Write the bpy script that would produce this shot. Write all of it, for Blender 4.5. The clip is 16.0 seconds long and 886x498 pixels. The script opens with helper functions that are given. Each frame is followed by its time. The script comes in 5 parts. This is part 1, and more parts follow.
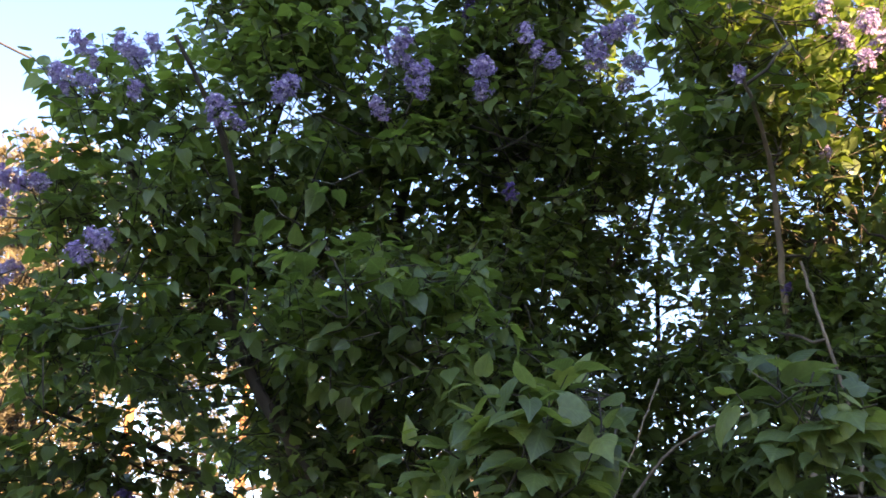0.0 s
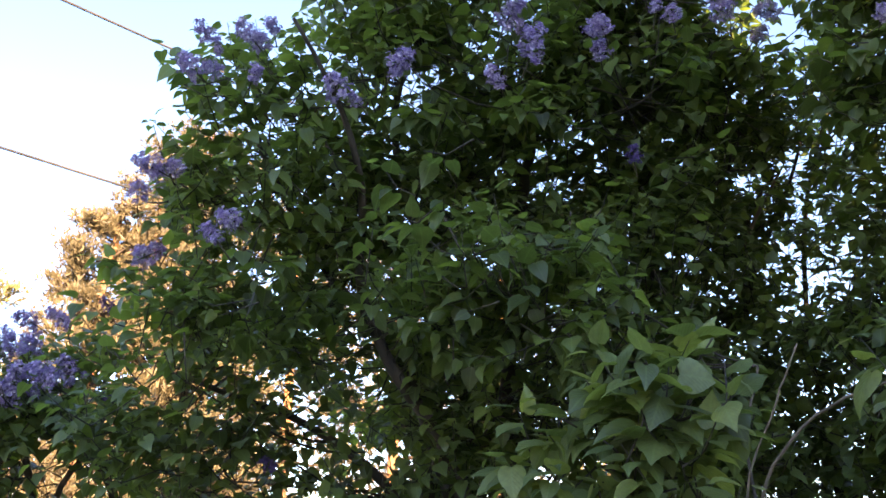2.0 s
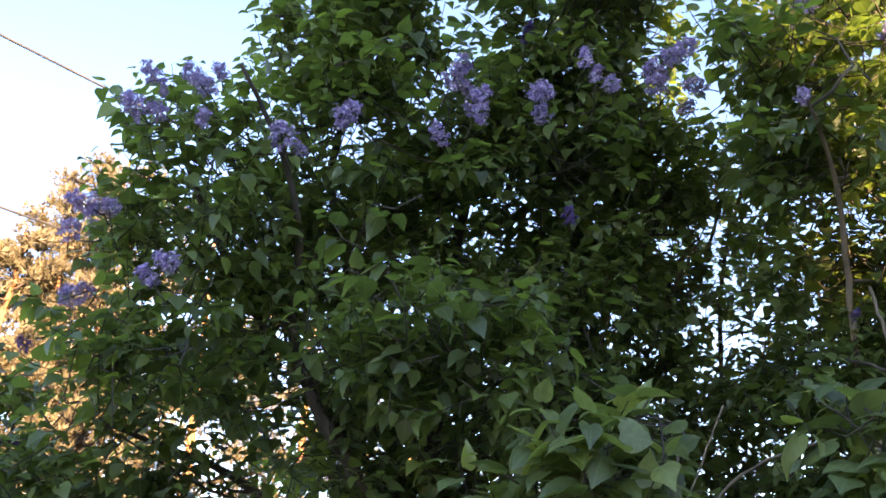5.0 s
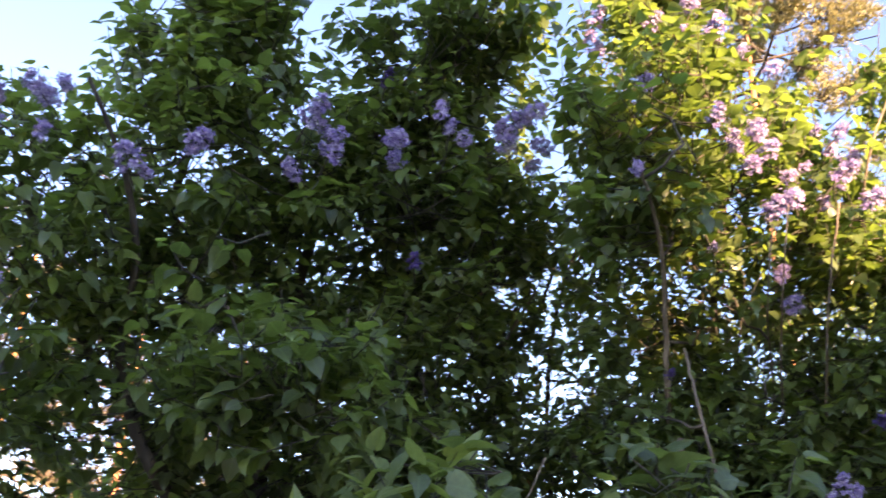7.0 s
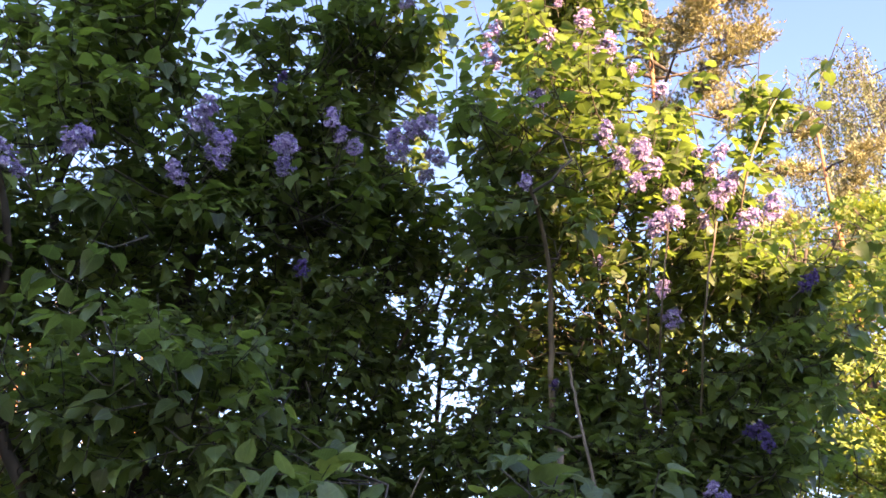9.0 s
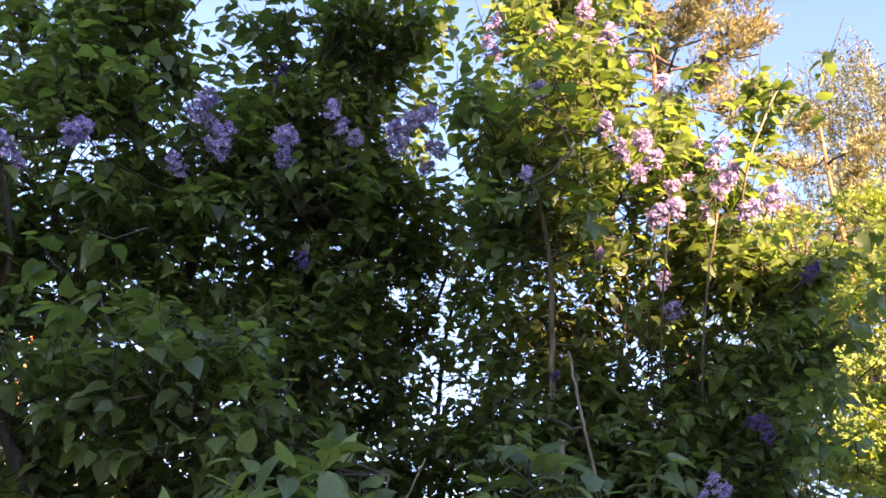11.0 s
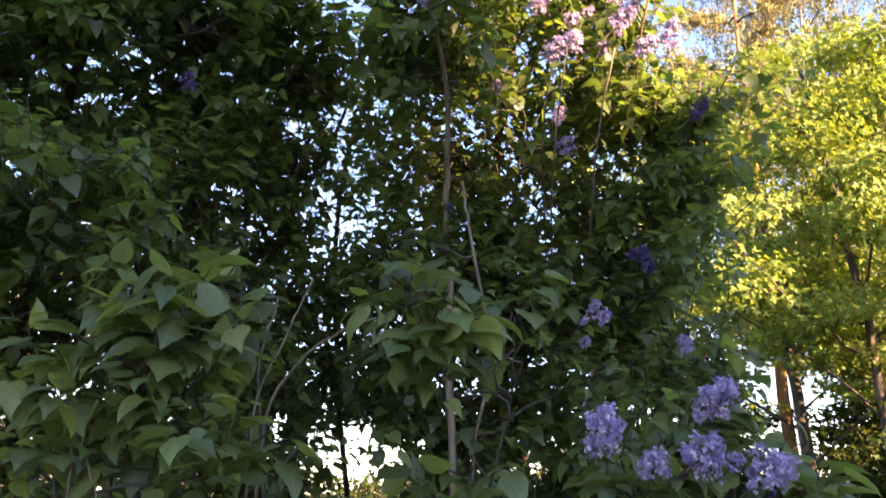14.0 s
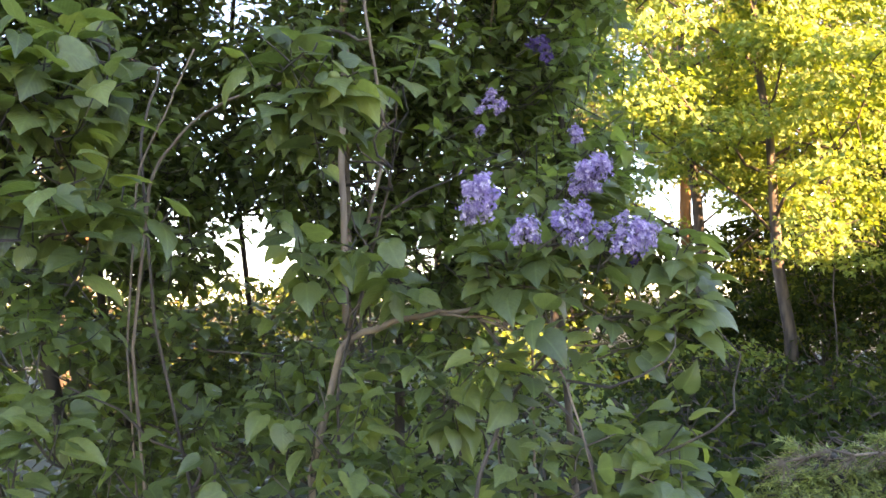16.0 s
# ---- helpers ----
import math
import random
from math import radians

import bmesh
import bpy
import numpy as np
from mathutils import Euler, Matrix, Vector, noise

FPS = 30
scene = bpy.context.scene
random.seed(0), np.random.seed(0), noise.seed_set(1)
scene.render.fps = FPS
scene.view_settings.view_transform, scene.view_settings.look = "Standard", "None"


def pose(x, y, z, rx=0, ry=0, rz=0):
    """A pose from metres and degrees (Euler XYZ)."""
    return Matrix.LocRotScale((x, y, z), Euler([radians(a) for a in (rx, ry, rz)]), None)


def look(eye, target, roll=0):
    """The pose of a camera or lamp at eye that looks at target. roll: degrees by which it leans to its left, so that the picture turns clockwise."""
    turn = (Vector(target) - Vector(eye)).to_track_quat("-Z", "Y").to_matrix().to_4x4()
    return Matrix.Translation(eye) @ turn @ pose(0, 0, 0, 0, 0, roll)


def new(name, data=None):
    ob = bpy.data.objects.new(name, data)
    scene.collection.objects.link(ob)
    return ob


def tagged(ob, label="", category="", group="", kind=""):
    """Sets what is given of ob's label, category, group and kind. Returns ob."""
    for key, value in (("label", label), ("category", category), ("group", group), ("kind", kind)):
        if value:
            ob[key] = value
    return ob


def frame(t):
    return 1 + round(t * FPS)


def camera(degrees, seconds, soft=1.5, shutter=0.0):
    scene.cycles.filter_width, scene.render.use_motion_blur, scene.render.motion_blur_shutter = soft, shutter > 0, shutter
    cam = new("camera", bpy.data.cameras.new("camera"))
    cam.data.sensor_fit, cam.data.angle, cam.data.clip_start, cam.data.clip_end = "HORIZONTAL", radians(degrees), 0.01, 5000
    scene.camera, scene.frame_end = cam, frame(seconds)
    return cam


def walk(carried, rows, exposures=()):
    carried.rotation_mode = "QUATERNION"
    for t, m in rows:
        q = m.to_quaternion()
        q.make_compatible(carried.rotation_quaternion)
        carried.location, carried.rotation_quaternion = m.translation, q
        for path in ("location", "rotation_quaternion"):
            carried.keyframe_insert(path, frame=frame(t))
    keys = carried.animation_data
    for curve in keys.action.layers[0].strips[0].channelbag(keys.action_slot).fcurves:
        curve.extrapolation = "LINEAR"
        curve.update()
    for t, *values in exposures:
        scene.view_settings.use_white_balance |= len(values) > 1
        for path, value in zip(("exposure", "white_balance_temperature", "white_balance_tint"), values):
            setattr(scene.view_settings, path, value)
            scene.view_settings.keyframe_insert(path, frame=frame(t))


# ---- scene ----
cam = camera(54, 16.0, soft=1.6, shutter=0.3)
PATH = [
    (0, pose(-0.0000, 0.0000, 1.5500, 111.784, 0, 0.001) @ pose(0, 0, 0, 0, 0, -0.557)),
    (0.5, pose(0.0185, 0.0087, 1.5482, 111.955, 0, 2.858) @ pose(0, 0, 0, 0, 0, -0.083)),
    (1, pose(0.0348, 0.0151, 1.5482, 111.370, 0, 6.155) @ pose(0, 0, 0, 0, 0, 0.320)),
    (1.5, pose(0.0490, 0.0201, 1.5503, 110.241, 0, 8.623) @ pose(0, 0, 0, 0, 0, 0.584)),
    (2, pose(0.0547, 0.0236, 1.5475, 109.989, 0, 10.181) @ pose(0, 0, 0, 0, 0, 1.014)),
    (2.5, pose(0.0539, 0.0222, 1.5473, 109.854, 0, 10.187) @ pose(0, 0, 0, 0, 0, 1.165)),
    (3, pose(0.0526, 0.0211, 1.5472, 109.687, 0, 9.904) @ pose(0, 0, 0, 0, 0, 1.338)),
    (3.5, pose(0.0545, 0.0235, 1.5486, 109.836, 0, 9.291) @ pose(0, 0, 0, 0, 0, 1.535)),
    (4, pose(0.0437, 0.0155, 1.5482, 110.663, 0, 7.555) @ pose(0, 0, 0, 0, 0, 1.428)),
    (6.3, pose(-0.0467, -0.0318, 1.5683, 115.298, 0, -1.220) @ pose(0, 0, 0, 0, 0, 1.143)),
    (6.5, pose(-0.0455, -0.0323, 1.5720, 114.957, 0, -2.378) @ pose(0, 0, 0, 0, 0, 1.204)),
    (7, pose(-0.0099, -0.0407, 1.5702, 115.351, 0, -7.173) @ pose(0, 0, 0, 0, 0, 1.031)),
    (7.5, pose(0.0323, -0.0619, 1.5848, 115.967, 0, -12.717) @ pose(0, 0, 0, 0, 0, 0.569)),
    (8, pose(0.0392, -0.0664, 1.5827, 115.955, 0, -14.585) @ pose(0, 0, 0, 0, 0, 0.124)),
    (8.5, pose(0.0379, -0.0595, 1.5831, 115.784, 0, -13.962) @ pose(0, 0, 0, 0, 0, -0.318)),
    (11, pose(0.0416, -0.0543, 1.5761, 115.282, 0, -13.715) @ pose(0, 0, 0, 0, 0, -0.419)),
    (11.5, pose(0.0408, -0.0558, 1.5726, 115.158, 0, -13.774) @ pose(0, 0, 0, 0, 0, -0.361)),
    (12, pose(0.0423, -0.0520, 1.5750, 114.920, 0, -14.045) @ pose(0, 0, 0, 0, 0, -0.019)),
    (12.5, pose(0.0450, -0.0464, 1.5754, 114.146, 0, -14.830) @ pose(0, 0, 0, 0, 0, -0.441)),
    (13, pose(0.0635, -0.0449, 1.5601, 111.916, 0, -17.174) @ pose(0, 0, 0, 0, 0, -1.280)),
    (13.5, pose(0.0829, -0.0485, 1.5287, 108.681, 0, -19.181) @ pose(0, 0, 0, 0, 0, -1.362)),
    (14, pose(0.0942, -0.0382, 1.5193, 105.541, 0, -19.747) @ pose(0, 0, 0, 0, 0, -1.440)),
    (14.5, pose(0.1029, -0.0414, 1.4860, 101.752, 0, -20.499) @ pose(0, 0, 0, 0, 0, -1.482)),
    (15, pose(0.1258, -0.0457, 1.4556, 97.988, 0, -22.311) @ pose(0, 0, 0, 0, 0, -1.064)),
    (15.5, pose(0.1490, -0.0455, 1.4464, 94.731, 0, -24.081) @ pose(0, 0, 0, 0, 0, -0.686)),
    (16, pose(0.1599, -0.0524, 1.4358, 93.399, 0, -24.819) @ pose(0, 0, 0, 0, 0, -1.058)),
]
EXPOSURES = [(0.0, 3.05, 7650, 28), (4.0, 3.15, 7600, 28), (6.5, 3.2, 7600, 32), (7.5, 3.1, 7600, 36), (8.5, 3.03, 7570, 35), (11.0, 3.02, 7510, 35), (13.0, 3.05, 7600, 35), (14.0, 2.99, 7810, 32), (15.0, 3.64, 8570, 31), (16.0, 3.94, 8850, 31)]
walk(cam, PATH, EXPOSURES)

# ---- sky, sun ----
SUN_FROM = Vector((0.42, -1.0, 0.26)).normalized()
world = bpy.data.worlds.new("world")
scene.world = world
world.use_nodes = True
wn, wl = world.node_tree.nodes, world.node_tree.links
sky = wn.new("ShaderNodeTexSky")
sky.sky_type = "NISHITA"
sky.sun_disc = False
sky.sun_elevation = math.asin(SUN_FROM.z)
sky.sun_rotation = math.atan2(SUN_FROM.x, SUN_FROM.y)
sky.air_density, sky.dust_density, sky.ozone_density = 0.82, 0.08, 2.8
wl.new(sky.outputs[0], wn["Background"].inputs[0])
wn["Background"].inputs[1].default_value = 0.105
sun_data = bpy.data.lights.new("sun", "SUN")
sun_data.energy, sun_data.angle, sun_data.color = 5.0, radians(0.6), (1.0, 0.78, 0.5)
sun = new("sun", sun_data)
sun.matrix_world = look(SUN_FROM * 30, (0, 0, 0))


# ---- materials ----
def nodes_of(name):
    m = bpy.data.materials.new(name)
    m.use_nodes = True
    nt = m.node_tree
    return m, nt, nt.nodes["Principled BSDF"]


def random_value(nt):
    a, b, c = nt.nodes.new("ShaderNodeObjectInfo"), nt.nodes.new("ShaderNodeNewGeometry"), nt.nodes.new("ShaderNodeMath")
    add = nt.nodes.new("ShaderNodeMath")
    add.operation, c.operation = "ADD", "FRACT"
    nt.links.new(a.outputs["Random"], add.inputs[0])
    nt.links.new(b.outputs["Random Per Island"], add.inputs[1])
    nt.links.new(add.outputs[0], c.inputs[0])
    return c.outputs[0]


def ramp(nt, source, stops):
    r = nt.nodes.new("ShaderNodeValToRGB")
    els = r.color_ramp.elements
    while len(els) < len(stops):
        els.new(0.5)
    for el, (p, c) in zip(els, stops):
        el.position, el.color = p, (*c, 1)
    nt.links.new(source, r.inputs[0])
    return r.outputs[0]


def noise_value(nt, scale, detail=3.0, stretch=None):
    tc, n = nt.nodes.new("ShaderNodeTexCoord"), nt.nodes.new("ShaderNodeTexNoise")
    n.inputs["Scale"].default_value, n.inputs["Detail"].default_value = scale, detail
    if stretch:
        mp = nt.nodes.new("ShaderNodeMapping")
        mp.inputs["Scale"].default_value = stretch
        nt.links.new(tc.outputs["Object"], mp.inputs[0])
        nt.links.new(mp.outputs[0], n.inputs["Vector"])
    else:
        nt.links.new(tc.outputs["Object"], n.inputs["Vector"])
    return n.outputs[0]


def mix_colour(nt, fac, a, b, how="MIX"):
    m = nt.nodes.new("ShaderNodeMix")
    m.data_type, m.blend_type = "RGBA", how
    for sock, v in ((m.inputs[0], fac), (m.inputs[6], a), (m.inputs[7], b)):
        if isinstance(v, (int, float)):
            sock.default_value = v
        elif isinstance(v, tuple):
            sock.default_value = (*v, 1)
        else:
            nt.links.new(v, sock)
    return m.outputs[2]


def leaf_material(name, stops, glow, gloss=0.42, through_part=0.35, patch=6.0, veins=True, sheen=0.6):
    """A leaf: colour by leaf and by patch, a paler midrib, gloss, and light that passes through the blade."""
    m, nt, bsdf = nodes_of(name)
    base = ramp(nt, random_value(nt), stops)
    n = noise_value(nt, patch, 2.0)
    base = mix_colour(nt, 0.5, base, ramp(nt, n, [(0.3, (0.75, 0.75, 0.75)), (0.7, (1.2, 1.2, 1.15))]), "MULTIPLY")
    if veins:
        uv, sep = nt.nodes.new("ShaderNodeUVMap"), nt.nodes.new("ShaderNodeSeparateXYZ")
        nt.links.new(uv.outputs[0], sep.inputs[0])
        ab = nt.nodes.new("ShaderNodeMath")
        ab.operation = "ABSOLUTE"
        nt.links.new(sep.outputs[0], ab.inputs[0])
        rib = ramp(nt, ab.outputs[0], [(0.02, (1, 1, 1)), (0.09, (0, 0, 0))])
        base = mix_colour(nt, rib, base, mix_colour(nt, 0.22, base, (0.22, 0.32, 0.12)))
        # side veins, as fine relief
        ma, mb, w = nt.nodes.new("ShaderNodeMath"), nt.nodes.new("ShaderNodeMath"), nt.nodes.new("ShaderNodeMath")
        ma.operation, ma.inputs[1].default_value = "MULTIPLY", -0.55
        nt.links.new(ab.outputs[0], ma.inputs[0])
        nt.links.new(sep.outputs[1], mb.inputs[0])
        nt.links.new(ma.outputs[0], mb.inputs[1])
        w.operation, w.inputs[1].default_value = "MULTIPLY", 44.0
        nt.links.new(mb.outputs[0], w.inputs[0])
        sn = nt.nodes.new("ShaderNodeMath")
        sn.operation = "SINE"
        nt.links.new(w.outputs[0], sn.inputs[0])
        bump = nt.nodes.new("ShaderNodeBump")
        bump.inputs["Strength"].default_value, bump.inputs["Distance"].default_value = 0.22, 0.001
        nt.links.new(sn.outputs[0], bump.inputs["Height"])
        nt.links.new(bump.outputs[0], bsdf.inputs["Normal"])
    nt.links.new(base, bsdf.inputs["Base Color"])
    bsdf.inputs["Roughness"].default_value = gloss
    bsdf.inputs["Specular IOR Level"].default_value = sheen
    tr, mx = nt.nodes.new("ShaderNodeBsdfTranslucent"), nt.nodes.new("ShaderNodeMixShader")
    nt.links.new(mix_colour(nt, 1.0, base, glow, "MULTIPLY"), tr.inputs[0])
    mx.inputs[0].default_value = through_part
    nt.links.new(bsdf.outputs[0], mx.inputs[1])
    nt.links.new(tr.outputs[0], mx.inputs[2])
    nt.links.new(mx.outputs[0], nt.nodes["Material Output"].inputs[0])
    return m


def bark_material(name, dark, light, scale=9.0, rough=0.85, upper=None, height=4.0):
    m, nt, bsdf = nodes_of(name)
    n = noise_value(nt, scale, 5.0, (1, 1, 0.22))
    col = ramp(nt, n, [(0.35, dark), (0.68, light)])
    col = mix_colour(nt, 0.5, col, ramp(nt, noise_value(nt, 2.3, 2.0), [(0.3, (0.7, 0.7, 0.7)), (0.75, (1.25, 1.2, 1.15))]), "MULTIPLY")
    if upper:
        tc, sep = nt.nodes.new("ShaderNodeTexCoord"), nt.nodes.new("ShaderNodeSeparateXYZ")
        nt.links.new(tc.outputs["Object"], sep.inputs[0])
        mr = nt.nodes.new("ShaderNodeMapRange")
        mr.inputs[1].default_value, mr.inputs[2].default_value = height * 0.6, height * 1.4
        nt.links.new(sep.outputs[2], mr.inputs[0])
        col = mix_colour(nt, mr.outputs[0], col, mix_colour(nt, 0.35, upper, col))
    nt.links.new(col, bsdf.inputs["Base Color"])
    bsdf.inputs["Roughness"].default_value = rough
    bump = nt.nodes.new("ShaderNodeBump")
    bump.inputs["Strength"].default_value, bump.inputs["Distance"].default_value = 0.6, 0.01
    nt.links.new(n, bump.inputs["Height"])
    nt.links.new(bump.outputs[0], bsdf.inputs["Normal"])
    return m


LILAC_LEAF = leaf_material("lilac_leaf", [(0.0, (0.071, 0.099, 0.038)), (0.45, (0.115, 0.155, 0.054)), (0.8, (0.146, 0.195, 0.062)), (1.0, (0.180, 0.234, 0.066))], (1.75, 1.9, 0.8), 0.36, 0.49, sheen=0.65)
YOUNG_LEAF = leaf_material("young_lilac_leaf", [(0.0, (0.082, 0.116, 0.045)), (0.45, (0.132, 0.176, 0.066)), (0.8, (0.172, 0.218, 0.077)), (1.0, (0.225, 0.262, 0.080))], (1.8, 1.8, 0.8), 0.38, 0.45, sheen=0.6)
MAPLE_LEAF = leaf_material("maple_leaf", [(0.0, (0.095, 0.165, 0.034)), (0.5, (0.185, 0.252, 0.048)), (1.0, (0.31, 0.345, 0.068))], (1.5, 1.45, 0.6), 0.55, 0.42, 0.8, False)
# shade under the trees put into the leaf colour; palest stop for lit leaves
SHADE_TONED_LEAF = leaf_material("shade_toned_leaf", [(0.0, (0.016, 0.028, 0.010)), (0.6, (0.030, 0.048, 0.013)), (0.85, (0.055, 0.078, 0.019)), (1.0, (0.12, 0.14, 0.03))], (1.8, 1.5, 0.5), 0.8, 0.35, 0.8, False, 0.06)
BIRCH_LEAF = leaf_material("birch_leaf", [(0.0, (0.10, 0.125, 0.055)), (1.0, (0.22, 0.235, 0.11))], (1.4, 1.3, 0.6), 0.5, 0.35, 0.8, False)
PINE_NEEDLE = leaf_material("pine_needle", [(0.0, (0.15, 0.145, 0.05)), (0.5, (0.21, 0.195, 0.07)), (1.0, (0.29, 0.255, 0.10))], (1.2, 1.0, 0.5), 0.55, 0.15, 0.7, False)
TAWNY_NEEDLE = leaf_material("tawny_needle", [(0.0, (0.070, 0.062, 0.034)), (0.5, (0.125, 0.104, 0.054)), (1.0, (0.20, 0.160, 0.082))], (1.2, 1.0, 0.6), 0.6, 0.15, 0.7, False)
SPRUCE_NEEDLE = leaf_material("spruce_needle", [(0.0, (0.085, 0.125, 0.034)), (0.6, (0.21, 0.265, 0.062)), (1.0, (0.35, 0.38, 0.095))], (1.2, 1.2, 0.6), 0.55, 0.15, 1.5, False)
LILAC_BARK = bark_material("lilac_bark", (0.032, 0.025, 0.019), (0.105, 0.082, 0.058), 14.0)
TWIG_BARK = bark_material("twig_bark", (0.026, 0.024, 0.016), (0.075, 0.062, 0.038), 30.0)
PALE_BARK = bark_material("dry_stem_bark", (0.12, 0.088, 0.06), (0.27, 0.20, 0.135), 20.0)
PINE_BARK = bark_material("pine_bark", (0.07, 0.045, 0.03), (0.22, 0.13, 0.08), 5.0, 0.9, (0.48, 0.20, 0.075), 3.0)
MAPLE_BARK = bark_material("maple_bark", (0.020, 0.015, 0.011), (0.120, 0.088, 0.062), 13.0)
BIRCH_BARK = bark_material("birch_bark", (0.10, 0.085, 0.075), (0.42, 0.38, 0.32), 3.0)


def flower_material(name, stops):
    m, nt, bsdf = nodes_of(name)
    base = ramp(nt, random_value(nt), stops)
    nt.links.new(base, bsdf.inputs["Base Color"])
    bsdf.inputs["Roughness"].default_value = 0.6
    tr, mx = nt.nodes.new("ShaderNodeBsdfTranslucent"), nt.nodes.new("ShaderNodeMixShader")
    nt.links.new(base, tr.inputs[0])
    mx.inputs[0].default_value = 0.3
    nt.links.new(bsdf.outputs[0], mx.inputs[1])
    nt.links.new(tr.outputs[0], mx.inputs[2])
    nt.links.new(mx.outputs[0], nt.nodes["Material Output"].inputs[0])
    return m


PETAL = flower_material("lilac_petal", [(0.0, (0.24, 0.165, 0.36)), (0.4, (0.36, 0.265, 0.49)), (0.8, (0.55, 0.455, 0.63)), (1.0, (0.85, 0.78, 0.85))])
# darker copy of the petal; holds the shade on the sunny bush's lower heads
DARK_PETAL = flower_material("dark_lilac_petal", [(0.0, (0.07, 0.045, 0.15)), (1.0, (0.17, 0.11, 0.28))])


# ---- mesh helpers ----
def mesh_object(name, verts, faces, material, parent=None, label="", uvs=None, smooth=True, kind=""):
    me = bpy.data.meshes.new(name)
    me.from_pydata(verts, [], faces)
    if uvs is not None:
        lay = me.uv_layers.new(name="UVMap")
        idx = np.empty(len(me.loops), dtype=np.int32)
        me.loops.foreach_get("vertex_index", idx)
        lay.data.foreach_set("uv", np.asarray(uvs, dtype=np.float32)[idx].ravel())
    me.materials.append(material)
    if smooth:
        me.polygons.foreach_set("use_smooth", [True] * len(me.polygons))
    me.update()
    ob = new(name, me)
    if parent:
        ob.parent = parent
    if label or kind:
        tagged(ob, label=label, kind=kind)
    return ob


def empty(name, place, label, category, group="", kind=""):
    ob = new(name)
    ob.location = place
    ob.empty_display_size = 0.2
    return tagged(ob, label, category, group, kind)


class Soup:
    """Collects tubes and pieces into one mesh."""

    def __init__(self):
        self.v, self.f, self.n = [], [], 0

    def add(self, verts, faces):
        self.v.extend(verts)
        self.f.extend([tuple(i + self.n for i in f) for f in faces])
        self.n += len(verts)

    def tube(self, points, radii, sides=6):
        pts = [Vector(p) for p in points]
        verts, faces = [], []
        side = None
        for i, p in enumerate(pts):
            d = (pts[min(i + 1, len(pts) - 1)] - pts[max(i - 1, 0)]).normalized()
            if side is None:
                side = d.orthogonal().normalized()
            side = (side - d * side.dot(d)).normalized()
            up = d.cross(side)
            for k in range(sides):
                a = 2 * math.pi * k / sides
                verts.append(tuple(p + (side * math.cos(a) + up * math.sin(a)) * radii[i]))
        for i in range(len(pts) - 1):
            for k in range(sides):
                a, b = i * sides + k, i * sides + (k + 1) % sides
                faces.append((a, b, b + sides, a + sides))
        faces.append(tuple(range(sides))[::-1])
        faces.append(tuple(range(len(verts) - sides, len(verts))))
        self.add(verts, faces)

    def make(self, name, material, parent=None, label="", kind=""):
        return mesh_object(name, self.v, self.f, material, parent, label, kind=kind)


def bend(a, b, sag, steps, rng, rough=0.0):
    """A curved run of points from a to b that bows by sag."""
    a, b, sag = Vector(a), Vector(b), Vector(sag)
    out = []
    for i in range(steps + 1):
        t = i / steps
        p = a.lerp(b, t) + sag * (4 * t * (1 - t))
        if rough and 0 < i < steps:
            p += Vector(rng.normal(0, rough, 3))
        out.append(p)
    return out


def smooth_run(points, steps, rng, rough):
    """A smooth curve through the given points."""
    p = [Vector(q) for q in points]
    way = []
    for i in range(len(p)):
        a = (p[i] - p[i - 1]).normalized() if i else (p[1] - p[0]).normalized()
        b = (p[i + 1] - p[i]).normalized() if i + 1 < len(p) else a
        way.append((a + b).normalized())
    out = []
    for i in range(len(p) - 1):
        L = (p[i + 1] - p[i]).length
        for k in range(steps):
            t = k / steps
            q = p[i] * (2 * t ** 3 - 3 * t * t + 1) + p[i + 1] * (3 * t * t - 2 * t ** 3)
            q += way[i] * L * (t ** 3 - 2 * t * t + t) + way[i + 1] * L * (t ** 3 - t * t)
            out.append(q + Vector(rng.normal(0, rough, 3)) * (k > 0))
    out.append(p[-1])
    return out


def taper(r0, r1, n):
    return [r0 + (r1 - r0) * (i / (n - 1)) ** 0.8 for i in range(n)]


# ---- leaf blades ----
OUTLINE_FINE = ((0.0, 0.0, 0.0), (0.17, -0.07, 0.02), (0.33, -0.03, 0.08), (0.43, 0.10, 0.18), (0.46, 0.26, 0.30), (0.42, 0.42, 0.44), (0.33, 0.58, 0.58), (0.21, 0.73, 0.72), (0.10, 0.87, 0.86), (0.035, 0.95, 0.95), (0.0, 1.0, 1.0))
OUTLINE_PLAIN = ((0.0, 0.0, 0.0), (0.30, -0.05, 0.06), (0.45, 0.16, 0.24), (0.42, 0.40, 0.44), (0.26, 0.66, 0.68), (0.09, 0.88, 0.88), (0.0, 1.0, 1.0))


